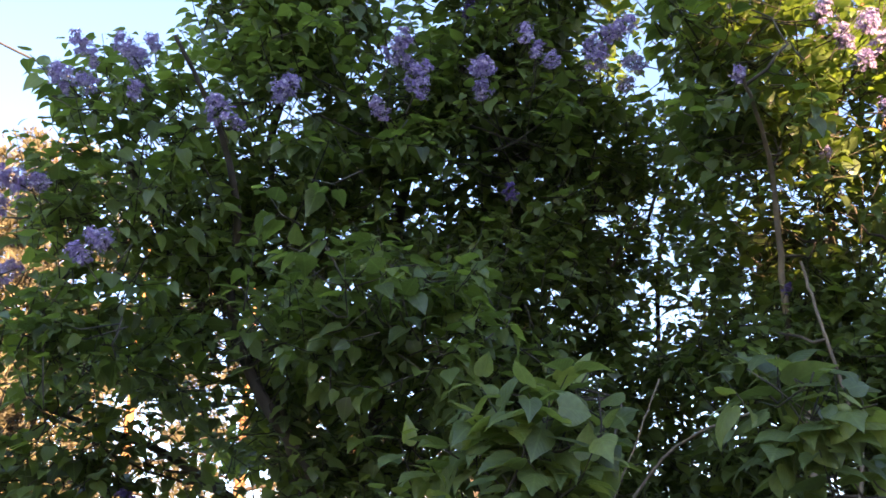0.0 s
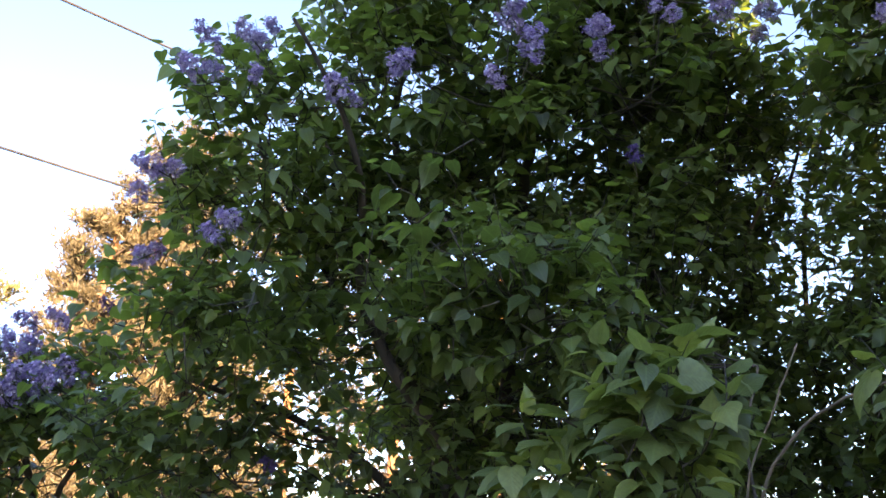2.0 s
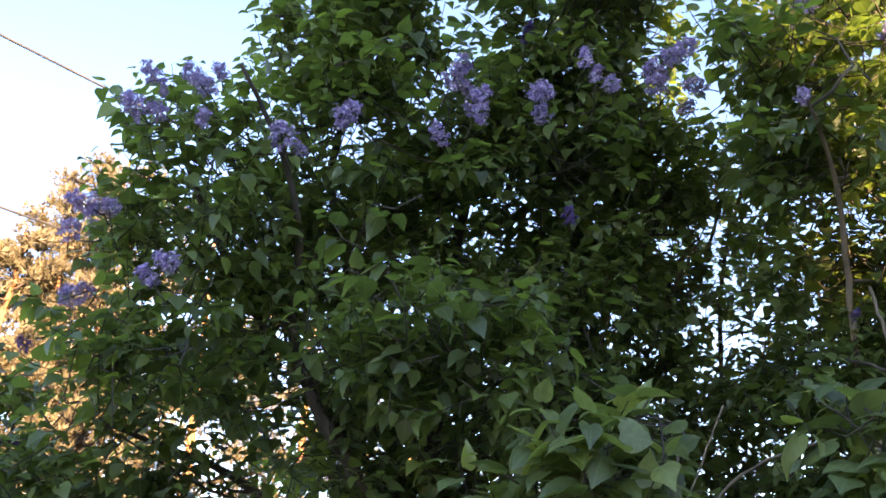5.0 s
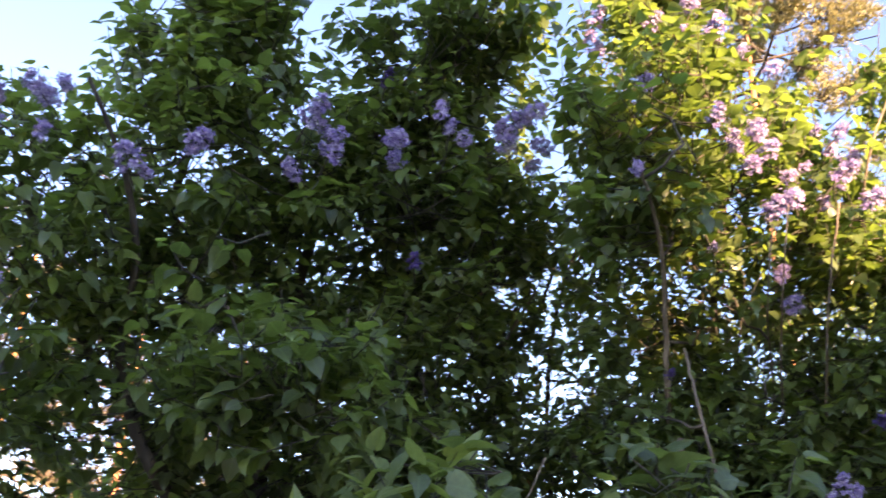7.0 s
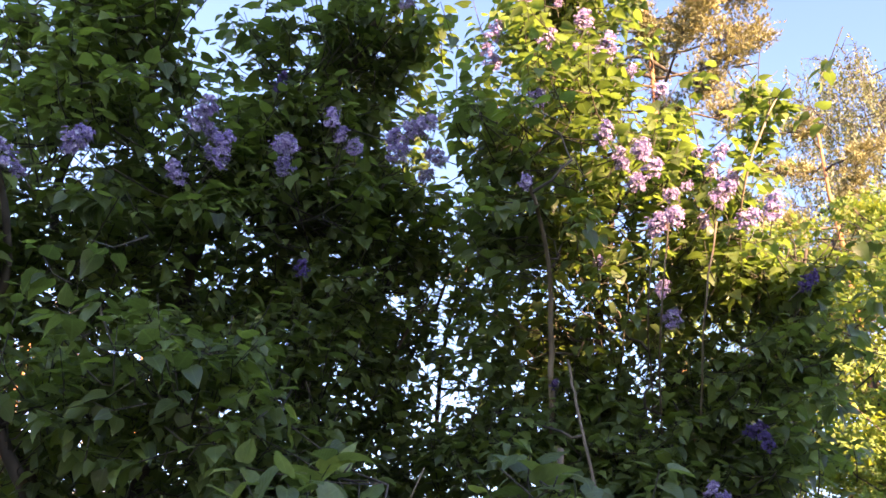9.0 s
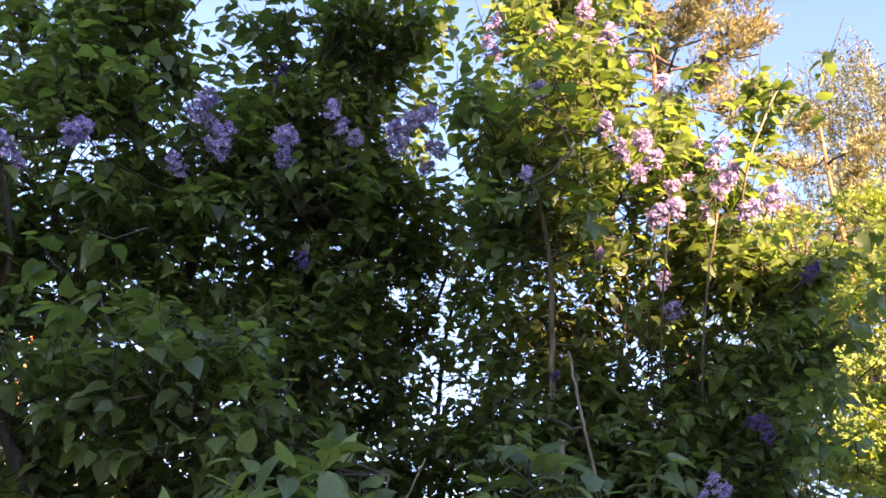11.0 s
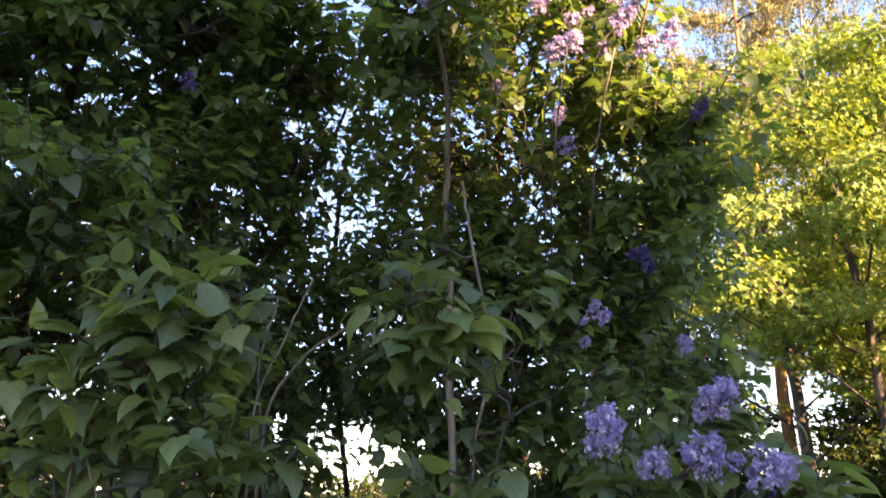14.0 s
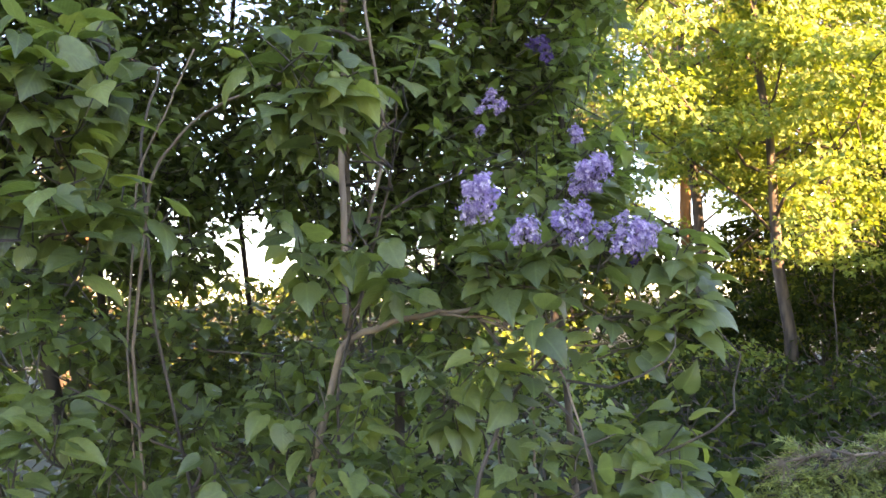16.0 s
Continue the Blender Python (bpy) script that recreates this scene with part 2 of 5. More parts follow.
def heart_blade(outline, fold, droop, curl, wave, strips):
    """A heart-shaped blade of length 1 along +y, normal +z: a midrib, folded halves whose margins roll down, and a drooping tip."""
    n = len(outline)
    verts, uvs, index = [], [], {}
    for i, (w, y, m) in enumerate(outline):
        for side in range(-strips, strips + 1):
            t = abs(side) / strips
            if (i in (0, n - 1)) and side:
                index[i, side] = index[i, 0] if (i, 0) in index else 0
                continue
            x = w * t
            yy = m + (y - m) * t
            z = fold * x - curl * x * x / 0.46 - droop * max(0.0, yy) ** 2.2 + wave * math.sin(i * 1.9 + (1 if side > 0 else 0)) * t
            index[i, side] = len(verts)
            verts.append((x if side > 0 else -x, yy, z))
            uvs.append((x / 0.46 if side > 0 else -x / 0.46, yy))
        if i in (0, n - 1):
            for side in range(-strips, strips + 1):
                index[i, side] = index[i, 0]
    faces = []
    for i in range(n - 1):
        for side in range(-strips, strips):
            f = [index[i, side], index[i, side + 1], index[i + 1, side + 1], index[i + 1, side]]
            f = [a for k, a in enumerate(f) if a not in f[:k]]
            if len(f) > 2:
                faces.append(tuple(f))
    return np.array(verts), faces, np.array(uvs)


def spread_blades(blade, places, ways, normals, sizes, widths=None):
    """Lays one blade out at many places: arrays of verts, faces and uvs."""
    v, f, uv = blade
    y = ways / np.linalg.norm(ways, axis=1, keepdims=True)
    z = normals - (normals * y).sum(1, keepdims=True) * y
    z /= np.linalg.norm(z, axis=1, keepdims=True) + 1e-9
    x = np.cross(y, z)
    wx = sizes if widths is None else sizes * widths
    out = places[:, None, :] + v[None, :, 0, None] * x[:, None, :] * wx[:, None, None] + v[None, :, 1, None] * y[:, None, :] * sizes[:, None, None] + v[None, :, 2, None] * z[:, None, :] * sizes[:, None, None]
    return out


def joined_blades(groups):
    """Joins the outputs of spread_blades for several blade shapes."""
    verts, faces, uvs, n = [], [], [], 0
    for blade, out in groups:
        k = len(blade[0])
        verts.append(out.reshape(-1, 3))
        uvs.append(np.tile(blade[2], (len(out), 1)))
        for i in range(len(out)):
            faces.extend([tuple(j + n + i * k for j in face) for face in blade[1]])
        n += len(out) * k
    return np.concatenate(verts).tolist(), faces, np.concatenate(uvs)


OUTLINE_FAR = ((0.0, 0.0, 0.0), (0.44, 0.14, 0.20), (0.36, 0.52, 0.54), (0.0, 1.0, 1.0))
FAR_HEARTS = [heart_blade(OUTLINE_FAR, f, d, 0.0, 0.0, 1) for f, d in ((0.20, 0.22), (0.34, 0.40), (0.08, 0.30), (0.42, 0.18))]
HEARTS = [heart_blade(OUTLINE_PLAIN, f, d, c, w, 1) for f, d, c, w in ((0.22, 0.24, 0.10, 0.0), (0.36, 0.42, 0.15, 0.015), (0.10, 0.32, 0.12, 0.025), (0.46, 0.20, 0.20, 0.01))]
FINE_HEARTS = [heart_blade(OUTLINE_FINE, f, d, c, w, 2) for f, d, c, w in ((0.30, 0.26, 0.30, 0.0), (0.62, 0.42, 0.45, 0.012), (0.12, 0.34, 0.25, 0.018), (0.75, 0.16, 0.35, 0.008), (0.35, 0.55, 0.55, 0.01))]


def leaf_meshes(blades, material):
    out = []
    for hv, hf, huv in blades:
        tmp = mesh_object("leaf", hv.tolist(), hf, material, uvs=huv)
        out.append(tmp.data)
        bpy.data.objects.remove(tmp)
    return out


PLAIN_LEAVES, FINE_LEAVES = leaf_meshes(HEARTS, LILAC_LEAF), leaf_meshes(FINE_HEARTS, YOUNG_LEAF)


# ---- lilac flower clusters ----
def panicle_mesh(rng, length, width, dark_petals):
    """A lilac panicle along +z: side stalks that carry small four-petalled florets."""
    verts, faces = [], []
    count = int(400 * (length / 0.12) * (width / 0.08))
    # side branchlets, each with its own knot of florets
    knots = []
    for i in range(15):
        t = (i + rng.random()) / 15
        prof = width * 0.5 * (0.35 + 0.80 * math.sin(math.pi * min(1, 0.20 + t * 0.72))) * (1.0 - 0.35 * t) * rng.uniform(0.55, 1.2)
        knots.append((t, prof, i * 2.4 + rng.normal(0, 0.4)))
    for i in range(count):
        t, prof, a = knots[int(rng.integers(15))]
        g = rng.normal(0, 0.10 * width, 3)
        c = np.array([0.82 * prof * math.cos(a), 0.82 * prof * math.sin(a), t * length]) + g * (1, 1, 0.9)
        a = math.atan2(c[1], c[0])
        n = np.array([math.cos(a), math.sin(a), 0.25 + 0.9 * t]) + rng.normal(0, 0.35, 3)
        n /= np.linalg.norm(n)
        u = np.cross(n, [0.3, 0.2, 1.0])
        u /= np.linalg.norm(u)
        w = np.cross(n, u)
        size = 0.0062 * rng.uniform(0.75, 1.2)
        spin = rng.random() * math.pi
        k = len(verts)
        verts.append(tuple(c - n * size * 0.4))
        for q in range(4):
            for da, rr, lift in ((-0.62, 0.75, 0.15), (0.0, 1.15, 0.05), (0.62, 0.75, 0.15)):
                b = spin + q * math.pi / 2 + da
                verts.append(tuple(c + (u * math.cos(b) + w * math.sin(b)) * size * rr + n * size * lift))
            faces.append((k, k + 1 + q * 3, k + 2 + q * 3, k + 3 + q * 3))
    me = bpy.data.meshes.new("flower_head")
    me.from_pydata(verts, [], faces)
    me.materials.append(PETAL if not dark_petals else DARK_PETAL)
    me.update()
    st = Soup()
    st.tube([(0, 0, -0.09), (0.003, 0, -0.02), (0, 0, length * 0.5), (0, 0, length * 0.92)], [0.003, 0.0026, 0.002, 0.001], 5)
    for i in range(10):
        a, t = rng.random() * 6.28, rng.uniform(0.05, 0.75)
        r = width * 0.38 * (1 - 0.6 * t)
        st.tube([(0, 0, t * length), (r * math.cos(a), r * math.sin(a), t * length + 0.012)], [0.0014, 0.0008], 4)
    sm = bpy.data.meshes.new("stalk")
    sm.from_pydata(st.v, [], st.f)
    sm.materials.append(TWIG_BARK)
    sm.update()
    return me, sm


frng = np.random.default_rng(11)
PANICLES = [panicle_mesh(frng, 0.12, 0.085, False), panicle_mesh(frng, 0.10, 0.075, False), panicle_mesh(frng, 0.14, 0.08, False), panicle_mesh(frng, 0.11, 0.095, False), panicle_mesh(frng, 0.09, 0.06, False)]
DARK_PANICLES = [panicle_mesh(frng, 0.12, 0.055, True), panicle_mesh(frng, 0.10, 0.06, True)]


def flower_head(parent, rng, x, y, z, width, lean=(0, 0), dark=False):
    """One panicle whose middle is at the given place; width in metres; lean tips it over."""
    me, sm = (DARK_PANICLES if dark else PANICLES)[int(rng.integers(2 if dark else 5))]
    k = width / 0.10
    tip = Vector((lean[0] + 0.3 * x + rng.normal(0, 0.45), lean[1] - 0.75 + rng.normal(0, 0.3), 0.6 + rng.normal(0, 0.25))).normalized()
    rot = tip.to_track_quat("Z", "Y").to_matrix().to_4x4() @ Matrix.Rotation(rng.random() * 6.28, 4, "Z")
    ob = new("flower_head", me)
    ob.parent = parent
    ob.matrix_local = Matrix.Translation(Vector((x, y, z)) - parent.location - tip * 0.055 * k) @ rot @ Matrix.Diagonal((k, k, 0.78 * k, 1))
    st = new("stalk", sm)
    st.parent = ob
    return ob


# ---- lilac shrub ----
def deeper(rows, back, grow, share):
    """The same lobes again, further into the shrub, larger and thinner."""
    out = []
    for x, y, z, r, twigs in rows:
        k = 1 + back / math.sqrt(x * x + y * y + (z - 1.55) ** 2)
        out.append((x * k, y * k, 1.55 + (z - 1.55) * k, r * grow, int(twigs * share)))
    return out


def lilac(name, label, seed, base, lobes, stems, flowers, leaf_size, single_leaves, twig_length=0.16, clump=0.0, flat=1.0, droop=0.30, fine=False, spray=6, full=1.0, group="lilac shrubs"):
    """A lilac shrub. base: its foot; lobes: rows of x, y, z, radius, twigs; stems: lists of points with a thick and a thin end;
    flowers: rows of x, y, z, width, dark."""
    rng = np.random.default_rng(seed)
    shrub = empty(name, base, label, "shrub", group)
    o = np.array(base)
    feet = []
    for pts, r0, r1, mat, lab in stems:
        s = Soup()
        run = smooth_run(pts, 5, rng, 0.0015)
        s.tube([p - Vector(base) for p in run], taper(r0, r1, len(run)), 8)
        s.make("stem", mat, shrub, lab)
        feet += [np.array(p) for p in run]
    # boughs: each lobe is fed from the nearest lower stem point
    twigs = Soup()
    P, D, N, S, K = [], [], [], [], []
    for x, y, z, R, count in lobes:
        count = count * full
        c = np.array([x, y, z])
        near = min(feet, key=lambda q: np.linalg.norm(q - c) + (2.0 if q[2] > z - 0.1 else 0)) if feet else o
        run = bend(near, c + (0, 0, 0.2 * R), (rng.normal(0, 0.05), rng.normal(0, 0.05), -0.04), 6, rng, 0.008)
        bough = Soup()
        bough.tube([p - Vector(base) for p in run], taper(0.003 if fine else min(0.0052, 0.02 * R), 0.0012 if fine else min(0.002, 0.008 * R), 7), 5)
        bough.make("bough", LILAC_BARK, shrub)
        hearts = []
        for _ in range(max(1, int(count) // spray)):
            u = rng.normal(0, 1, 3)
            u /= np.linalg.norm(u)
            hearts.append((u, c + u * R * rng.uniform(0.35, 1.08) * np.array([1, 1, flat])))
        for n in range(int(count)):
            u, mid = hearts[n % len(hearts)]
            tip = mid + rng.normal(0, 1, 3) * np.array([0.062, 0.062, 0.038]) * (spray > 1)
            if clump and noise.noise((tip[0] * 4.5, tip[1] * 4.5, tip[2] * 4.5 + seed)) < clump - 0.25:
                continue
            way = u * 0.7 + np.array([0, -0.25, 0.35]) + rng.normal(0, 0.35, 3)
            way /= np.linalg.norm(way)
            L = twig_length * rng.uniform(0.6, 1.25)
            foot = tip - way * L
            sag = Vector((0, 0, -0.02))
            pts = bend(foot, tip, sag, 4, rng, 0.003)
            if rng.random() < 0.22:
                inner = c + (foot - c) * rng.uniform(0.3, 0.6) + rng.normal(0, 0.25 * R, 3) - np.array([0, 0, 0.15 * R])
                twigs.tube([Vector(inner - o), Vector((foot * 0.6 + inner * 0.4) - o) + Vector((0, 0, -0.01)), *[p - Vector(base) for p in pts[::2]]], [0.0026, 0.0023, 0.002, 0.0016, 0.001], 3)
            else:
                twigs.tube([p - Vector(base) for p in pts[::2]], [0.0021, 0.0016, 0.0009], 3)
            a0 = rng.random() * math.pi
            e1 = np.cross(way, [0.1, 0.2, 0.97])
            e1 /= np.linalg.norm(e1)
            e2 = np.cross(way, e1)
            nodes = int(rng.integers(3, 6))
            for k in range(nodes):
                t = 0.25 + 0.75 * (k + 1) / nodes
                p = np.array(pts[min(4, int(t * 4))]) * (1 - (t * 4) % 1) + np.array(pts[min(4, int(t * 4) + 1)]) * ((t * 4) % 1) if t < 1 else np.array(pts[4])
                for side in (0, math.pi):
                    a = a0 + k * math.pi / 2 + side + rng.normal(0, 0.25)
                    out = e1 * math.cos(a) + e2 * math.sin(a)
                    d = (out * 0.9 + way * (0.25 + 0.35 * t)) * np.array([1, 1, 0.6]) + np.array([0, 0, -droop]) + rng.normal(0, 0.22, 3)
                    d /= np.linalg.norm(d)
                    size = leaf_size * rng.uniform(0.5, 1.2) * (1.08 - 0.38 * max(0, t - 0.55))
                    P.append(p + d * 0.018)
                    D.append(d)
                    N.append(np.array([0, -0.22, 0.95]) + out * 0.2 + rng.normal(0, 0.26, 3))
                    S.append(size)
    twigs.make("twig", TWIG_BARK, shrub, kind="stuff")
    P, D, N, S = np.array(P), np.array(D), np.array(N), np.array(S)
    # panicles stand out of the leaves on the open side
    free = np.ones(len(P), bool)
    for x, y, z, width, dark in flowers:
        out = np.array([-0.35 * x, -1.0, -0.42])
        out /= np.linalg.norm(out)
        rel = P + D * S[:, None] * 0.5 - np.array([x, y, z])
        run = np.clip(rel @ out, 0.0, 0.0 if dark > 0.5 else 0.5)
        free &= np.linalg.norm(rel - run[:, None] * out, axis=1) > 0.45 * width + 0.012
    P, D, N, S = P[free], D[free], N[free], S[free]
    blades, meshes = (FINE_HEARTS, FINE_LEAVES) if fine else (HEARTS, PLAIN_LEAVES)
    kind = rng.integers(0, len(blades), len(P))
    wide = rng.uniform(0.78, 1.02, len(P))
    # the leaves on the open side are single objects, the rest one mass
    order = np.argsort(np.hypot(P[:, 0], P[:, 1]))
    single = np.zeros(len(P), bool)
    single[order[:single_leaves]] = True
    inner = np.zeros(len(P), bool)
    if not fine:
        inner[order[int(len(P) * 0.45):]] = True
    groups = []
    for some, shapes in ((~single & ~inner, blades), (~single & inner, FAR_HEARTS)):
        for q, blade in enumerate(shapes):
            m = (kind == q) & some
            if m.any():
                groups.append((blade, spread_blades(blade, P[m] - o, D[m], N[m], S[m], wide[m])))
    v, f, uv = joined_blades(groups)
    mesh_object("foliage", v, f, YOUNG_LEAF if fine else LILAC_LEAF, shrub, "dense green heart-shaped leaves", uv, kind="stuff")
    for i in np.nonzero(single)[0]:
        d = Vector(D[i]).normalized()
        n = Vector(N[i])
        n = (n - d * n.dot(d)).normalized()
        xx = d.cross(n)
        ob = new("leaf", meshes[kind[i]])
        ob.parent = shrub
        rot = Matrix((xx, d, n)).transposed().to_4x4()
        ob.matrix_local = Matrix.Translation(Vector(P[i] - o)) @ rot @ Matrix.Diagonal((S[i] * wide[i], S[i], S[i], 1))
    for x, y, z, width, dark in flowers:
        flower_head(shrub, rng, x, y, z, width, dark=dark > 0.5)
    return shrub


# ---- trees ----
def tree_frame(rng, height, r0, lean, limbs, first, spread, rise, sides=9, bare_top=False):
    """Trunk points and limb runs of a tree that stands at the origin."""
    trunk = [Vector((lean[0] * (i / 8) ** 1.3 + rng.normal(0, 0.03) * (i > 0), lean[1] * (i / 8) ** 1.3 + rng.normal(0, 0.03) * (i > 0), height * i / 8)) for i in range(9)]
    runs = []
    for k in range(limbs):
        t = first + (0.97 - first) * (k + rng.random()) / limbs
        i = min(7, int(t * 8))
        p = trunk[i].lerp(trunk[i + 1], t * 8 - i)
        a = k * 2.4 + rng.normal(0, 0.3)
        L = spread * (1.0 - 0.75 * max(0, (t - first) / (1 - first)) ** 1.5) * rng.uniform(0.7, 1.15)
        q = p + Vector((math.cos(a) * L, math.sin(a) * L, rise * L * rng.uniform(0.5, 1.3)))
        runs.append((bend(p, q, (rng.normal(0, 0.07 * L), rng.normal(0, 0.07 * L), rng.normal(-0.05, 0.08) * L), 6, rng, 0.05 * L / 2), L))
    return trunk, runs


def needle_tufts(places, ways, rng, length, blades, slim=0.085):
    """Tufts of thin needles: narrow triangles fanned about each way."""
    n = len(places)
    P = np.repeat(places, blades, 0)
    W = np.repeat(ways, blades, 0) + rng.normal(0, 0.55, (n * blades, 3))
    W /= np.linalg.norm(W, axis=1, keepdims=True)
    side = np.cross(W, rng.normal(0, 1, W.shape))
    side /= np.linalg.norm(side, axis=1, keepdims=True)
    L = length * rng.uniform(0.7, 1.2, (len(P), 1))
    a, b, c = P - side * L * slim, P + side * L * slim, P + W * L
    v = np.stack([a, b, c], 1).reshape(-1, 3)
    f = np.arange(len(v)).reshape(-1, 3)
    return v.tolist(), [tuple(t) for t in f.tolist()]


def pine(label, seed, place, height, first, spread, tufts=26, size=0.34, r0=0.17, lean=(0.0, 0.0), limbs=26, rich=5, blades=12, needle=None, inner=0.35):
    rng = np.random.default_rng(seed)
    tree = empty("pine_tree", place, label, "tree", "pine trees")
    trunk, runs = tree_frame(rng, height, r0, lean, limbs, first, spread, 0.25)
    s = Soup()
    s.tube(trunk, taper(r0, 0.03, 9), 10)
    s.make("trunk", PINE_BARK, tree, "flaking orange pine trunk")
    P, W = [], []
    for run, L in runs:
        b = Soup()
        b.tube(run, taper(0.03 * L / 2 + 0.012, 0.008, len(run)), 5)
        for k in range(int(tufts * L / 2) + 4):
            t = inner + (1 - inner) * rng.random()
            i = min(5, int(t * 6))
            p = np.array(run[i].lerp(run[i + 1], t * 6 - i))
            d = np.array((run[-1] - run[0]).normalized()) * 0.5 + rng.normal(0, 0.6, 3) + (0, 0, 0.25)
            d /= np.linalg.norm(d)
            q = p + d * rng.uniform(0.1, 0.55) * (0.4 + L * 0.25)
            b.tube([Vector(p), Vector(q)], [0.012, 0.005], 3)
            for _ in range(rich):
                P.append(q + rng.normal(0, 0.125, 3) * (1, 1, 0.55) * (0.6 + L * 0.2))
                W.append(d + (0, 0, 0.5) + rng.normal(0, 0.3, 3))
        b.make("limb", MAPLE_BARK, tree)
    v, f = needle_tufts(np.array(P), np.array(W), rng, size, blades, 0.085)
    mesh_object("crown", v, f, needle or PINE_NEEDLE, tree, "golden green tufts of needles", smooth=False, kind="stuff")
    return tree


def palm_leaf():
    """A five-lobed maple leaf of length 1."""
    out = [(0, 0)]
    for a, r in ((-1.6, 0.6), (-1.1, 0.36), (-0.75, 0.85), (-0.36, 0.45), (0, 1.0), (0.36, 0.45), (0.75, 0.85), (1.1, 0.36), (1.6, 0.6)):
        out.append((r * math.sin(a) * 0.8, 0.12 + r * math.cos(a) * 0.85))
    v = [(x, y, -0.18 * y * y + 0.12 * abs(x)) for x, y in out]
    f = [(0, i + 1, i) for i in range(1, 9)]
    return np.array(v), f, np.array(out)


def lobed_leaf():
    """A three-lobed leaf of length 1, for undergrowth."""
    v = [(0, 0, 0), (0.56, 0.50, 0.05), (0.17, 0.52, 0.0), (0, 1, -0.18), (-0.17, 0.52, 0.0), (-0.56, 0.50, 0.05)]
    return np.array(v, float), [(0, 1, 2), (0, 2, 3), (0, 3, 4), (0, 4, 5)], np.array([(a, b) for a, b, _ in v])


PALM, LOBED = palm_leaf(), lobed_leaf()
DIAMOND = (np.array([(0, 0, 0), (0.36, 0.42, 0.05), (0, 1, -0.1), (-0.36, 0.42, 0.05)], float), [(0, 1, 2, 3)], np.array([(0, 0), (0.36, 0.42), (0, 1), (-0.36, 0.42)]))


def broadleaf(name, label, seed, place, height, first, spread, leaves, size, blade, leaf_mat, bark_mat, r0=0.16, lean=(0, 0), limbs=22, rise=0.45, layer=0.25, hang=0.0, per_spray=60, up=0.8, clump=0.44, jitter=0.42, limb_mat=None, category="tree", group="broadleaved trees"):
    """A tree with a crown of leafy sprays in layers round its limbs."""
    rng = np.random.default_rng(seed)
    tree = empty(name, place, label, category, group)
    trunk, runs = tree_frame(rng, height, r0, lean, limbs, first, spread, rise)
    s = Soup()
    s.tube(trunk, taper(r0, min(0.025, 0.3 * r0), 9), 10)
    s.make("trunk", bark_mat, tree)
    P, D, N = [], [], []
    total = sum(L for _, L in runs)
    for run, L in runs:
        b = Soup()
        b.tube(run, taper(0.015 * L / 2 + 0.007, 0.005, len(run)), 5)
        per = leaves * L / total
        sprays = max(3, int(per / per_spray))
        for _ in range(sprays):
            t = 0.25 + 0.75 * rng.random() ** 0.8
            i = min(5, int(t * 6))
            p = np.array(run[i].lerp(run[i + 1], t * 6 - i))
            d = rng.normal(0, 1, 3) * (1, 1, 0.6)
            d /= np.linalg.norm(d)
            q = p + d * rng.uniform(0.15, 0.5) * (0.5 + L * 0.25)
            b.tube([Vector(p), Vector((p + q) / 2 + (0, 0, 0.03)), Vector(q)], [0.012, 0.008, 0.004], 3)
            if hang > 0:
                low = q - np.array([rng.normal(0, 0.1), rng.normal(0, 0.1), hang * rng.uniform(0.4, 1.3)])
                b.tube([Vector(q), Vector(low)], [0.006, 0.003], 3)
                for _ in range(int(per / sprays)):
                    P.append(q + (low - q) * rng.random() + rng.normal(0, 0.05, 3))
                    D.append(rng.normal(0, 0.5, 3) + (0, 0, -1))
                    N.append(rng.normal(0, 1, 3))
            else:
                wide = rng.uniform(0.7, 1.35) * clump
                face = np.array([0.15, -0.35, up]) + rng.normal(0, 0.7 * jitter, 3)
                for _ in range(int(per / sprays)):
                    r = rng.normal(0, 1, 3)
                    r *= 1.6 * rng.random() ** 0.36 / np.linalg.norm(r) * np.array((wide, wide, wide * layer))
                    P.append(q + r)
                    D.append(r * (1, 1, 0.3) + rng.normal(0, 0.25, 3) + (0, 0, -0.2))
                    N.append(face + rng.normal(0, 0.7 * jitter, 3))
        b.make("limb", limb_mat or bark_mat, tree)
    P, D, N = np.array(P), np.array(D), np.array(N)
    v, f, uv = joined_blades([(blade, spread_blades(blade, P, D, N, size * rng.uniform(0.6, 1.2, len(P))))])
    mesh_object("crown", v, f, leaf_mat, tree, smooth=False, kind="stuff", uvs=uv)
    return tree


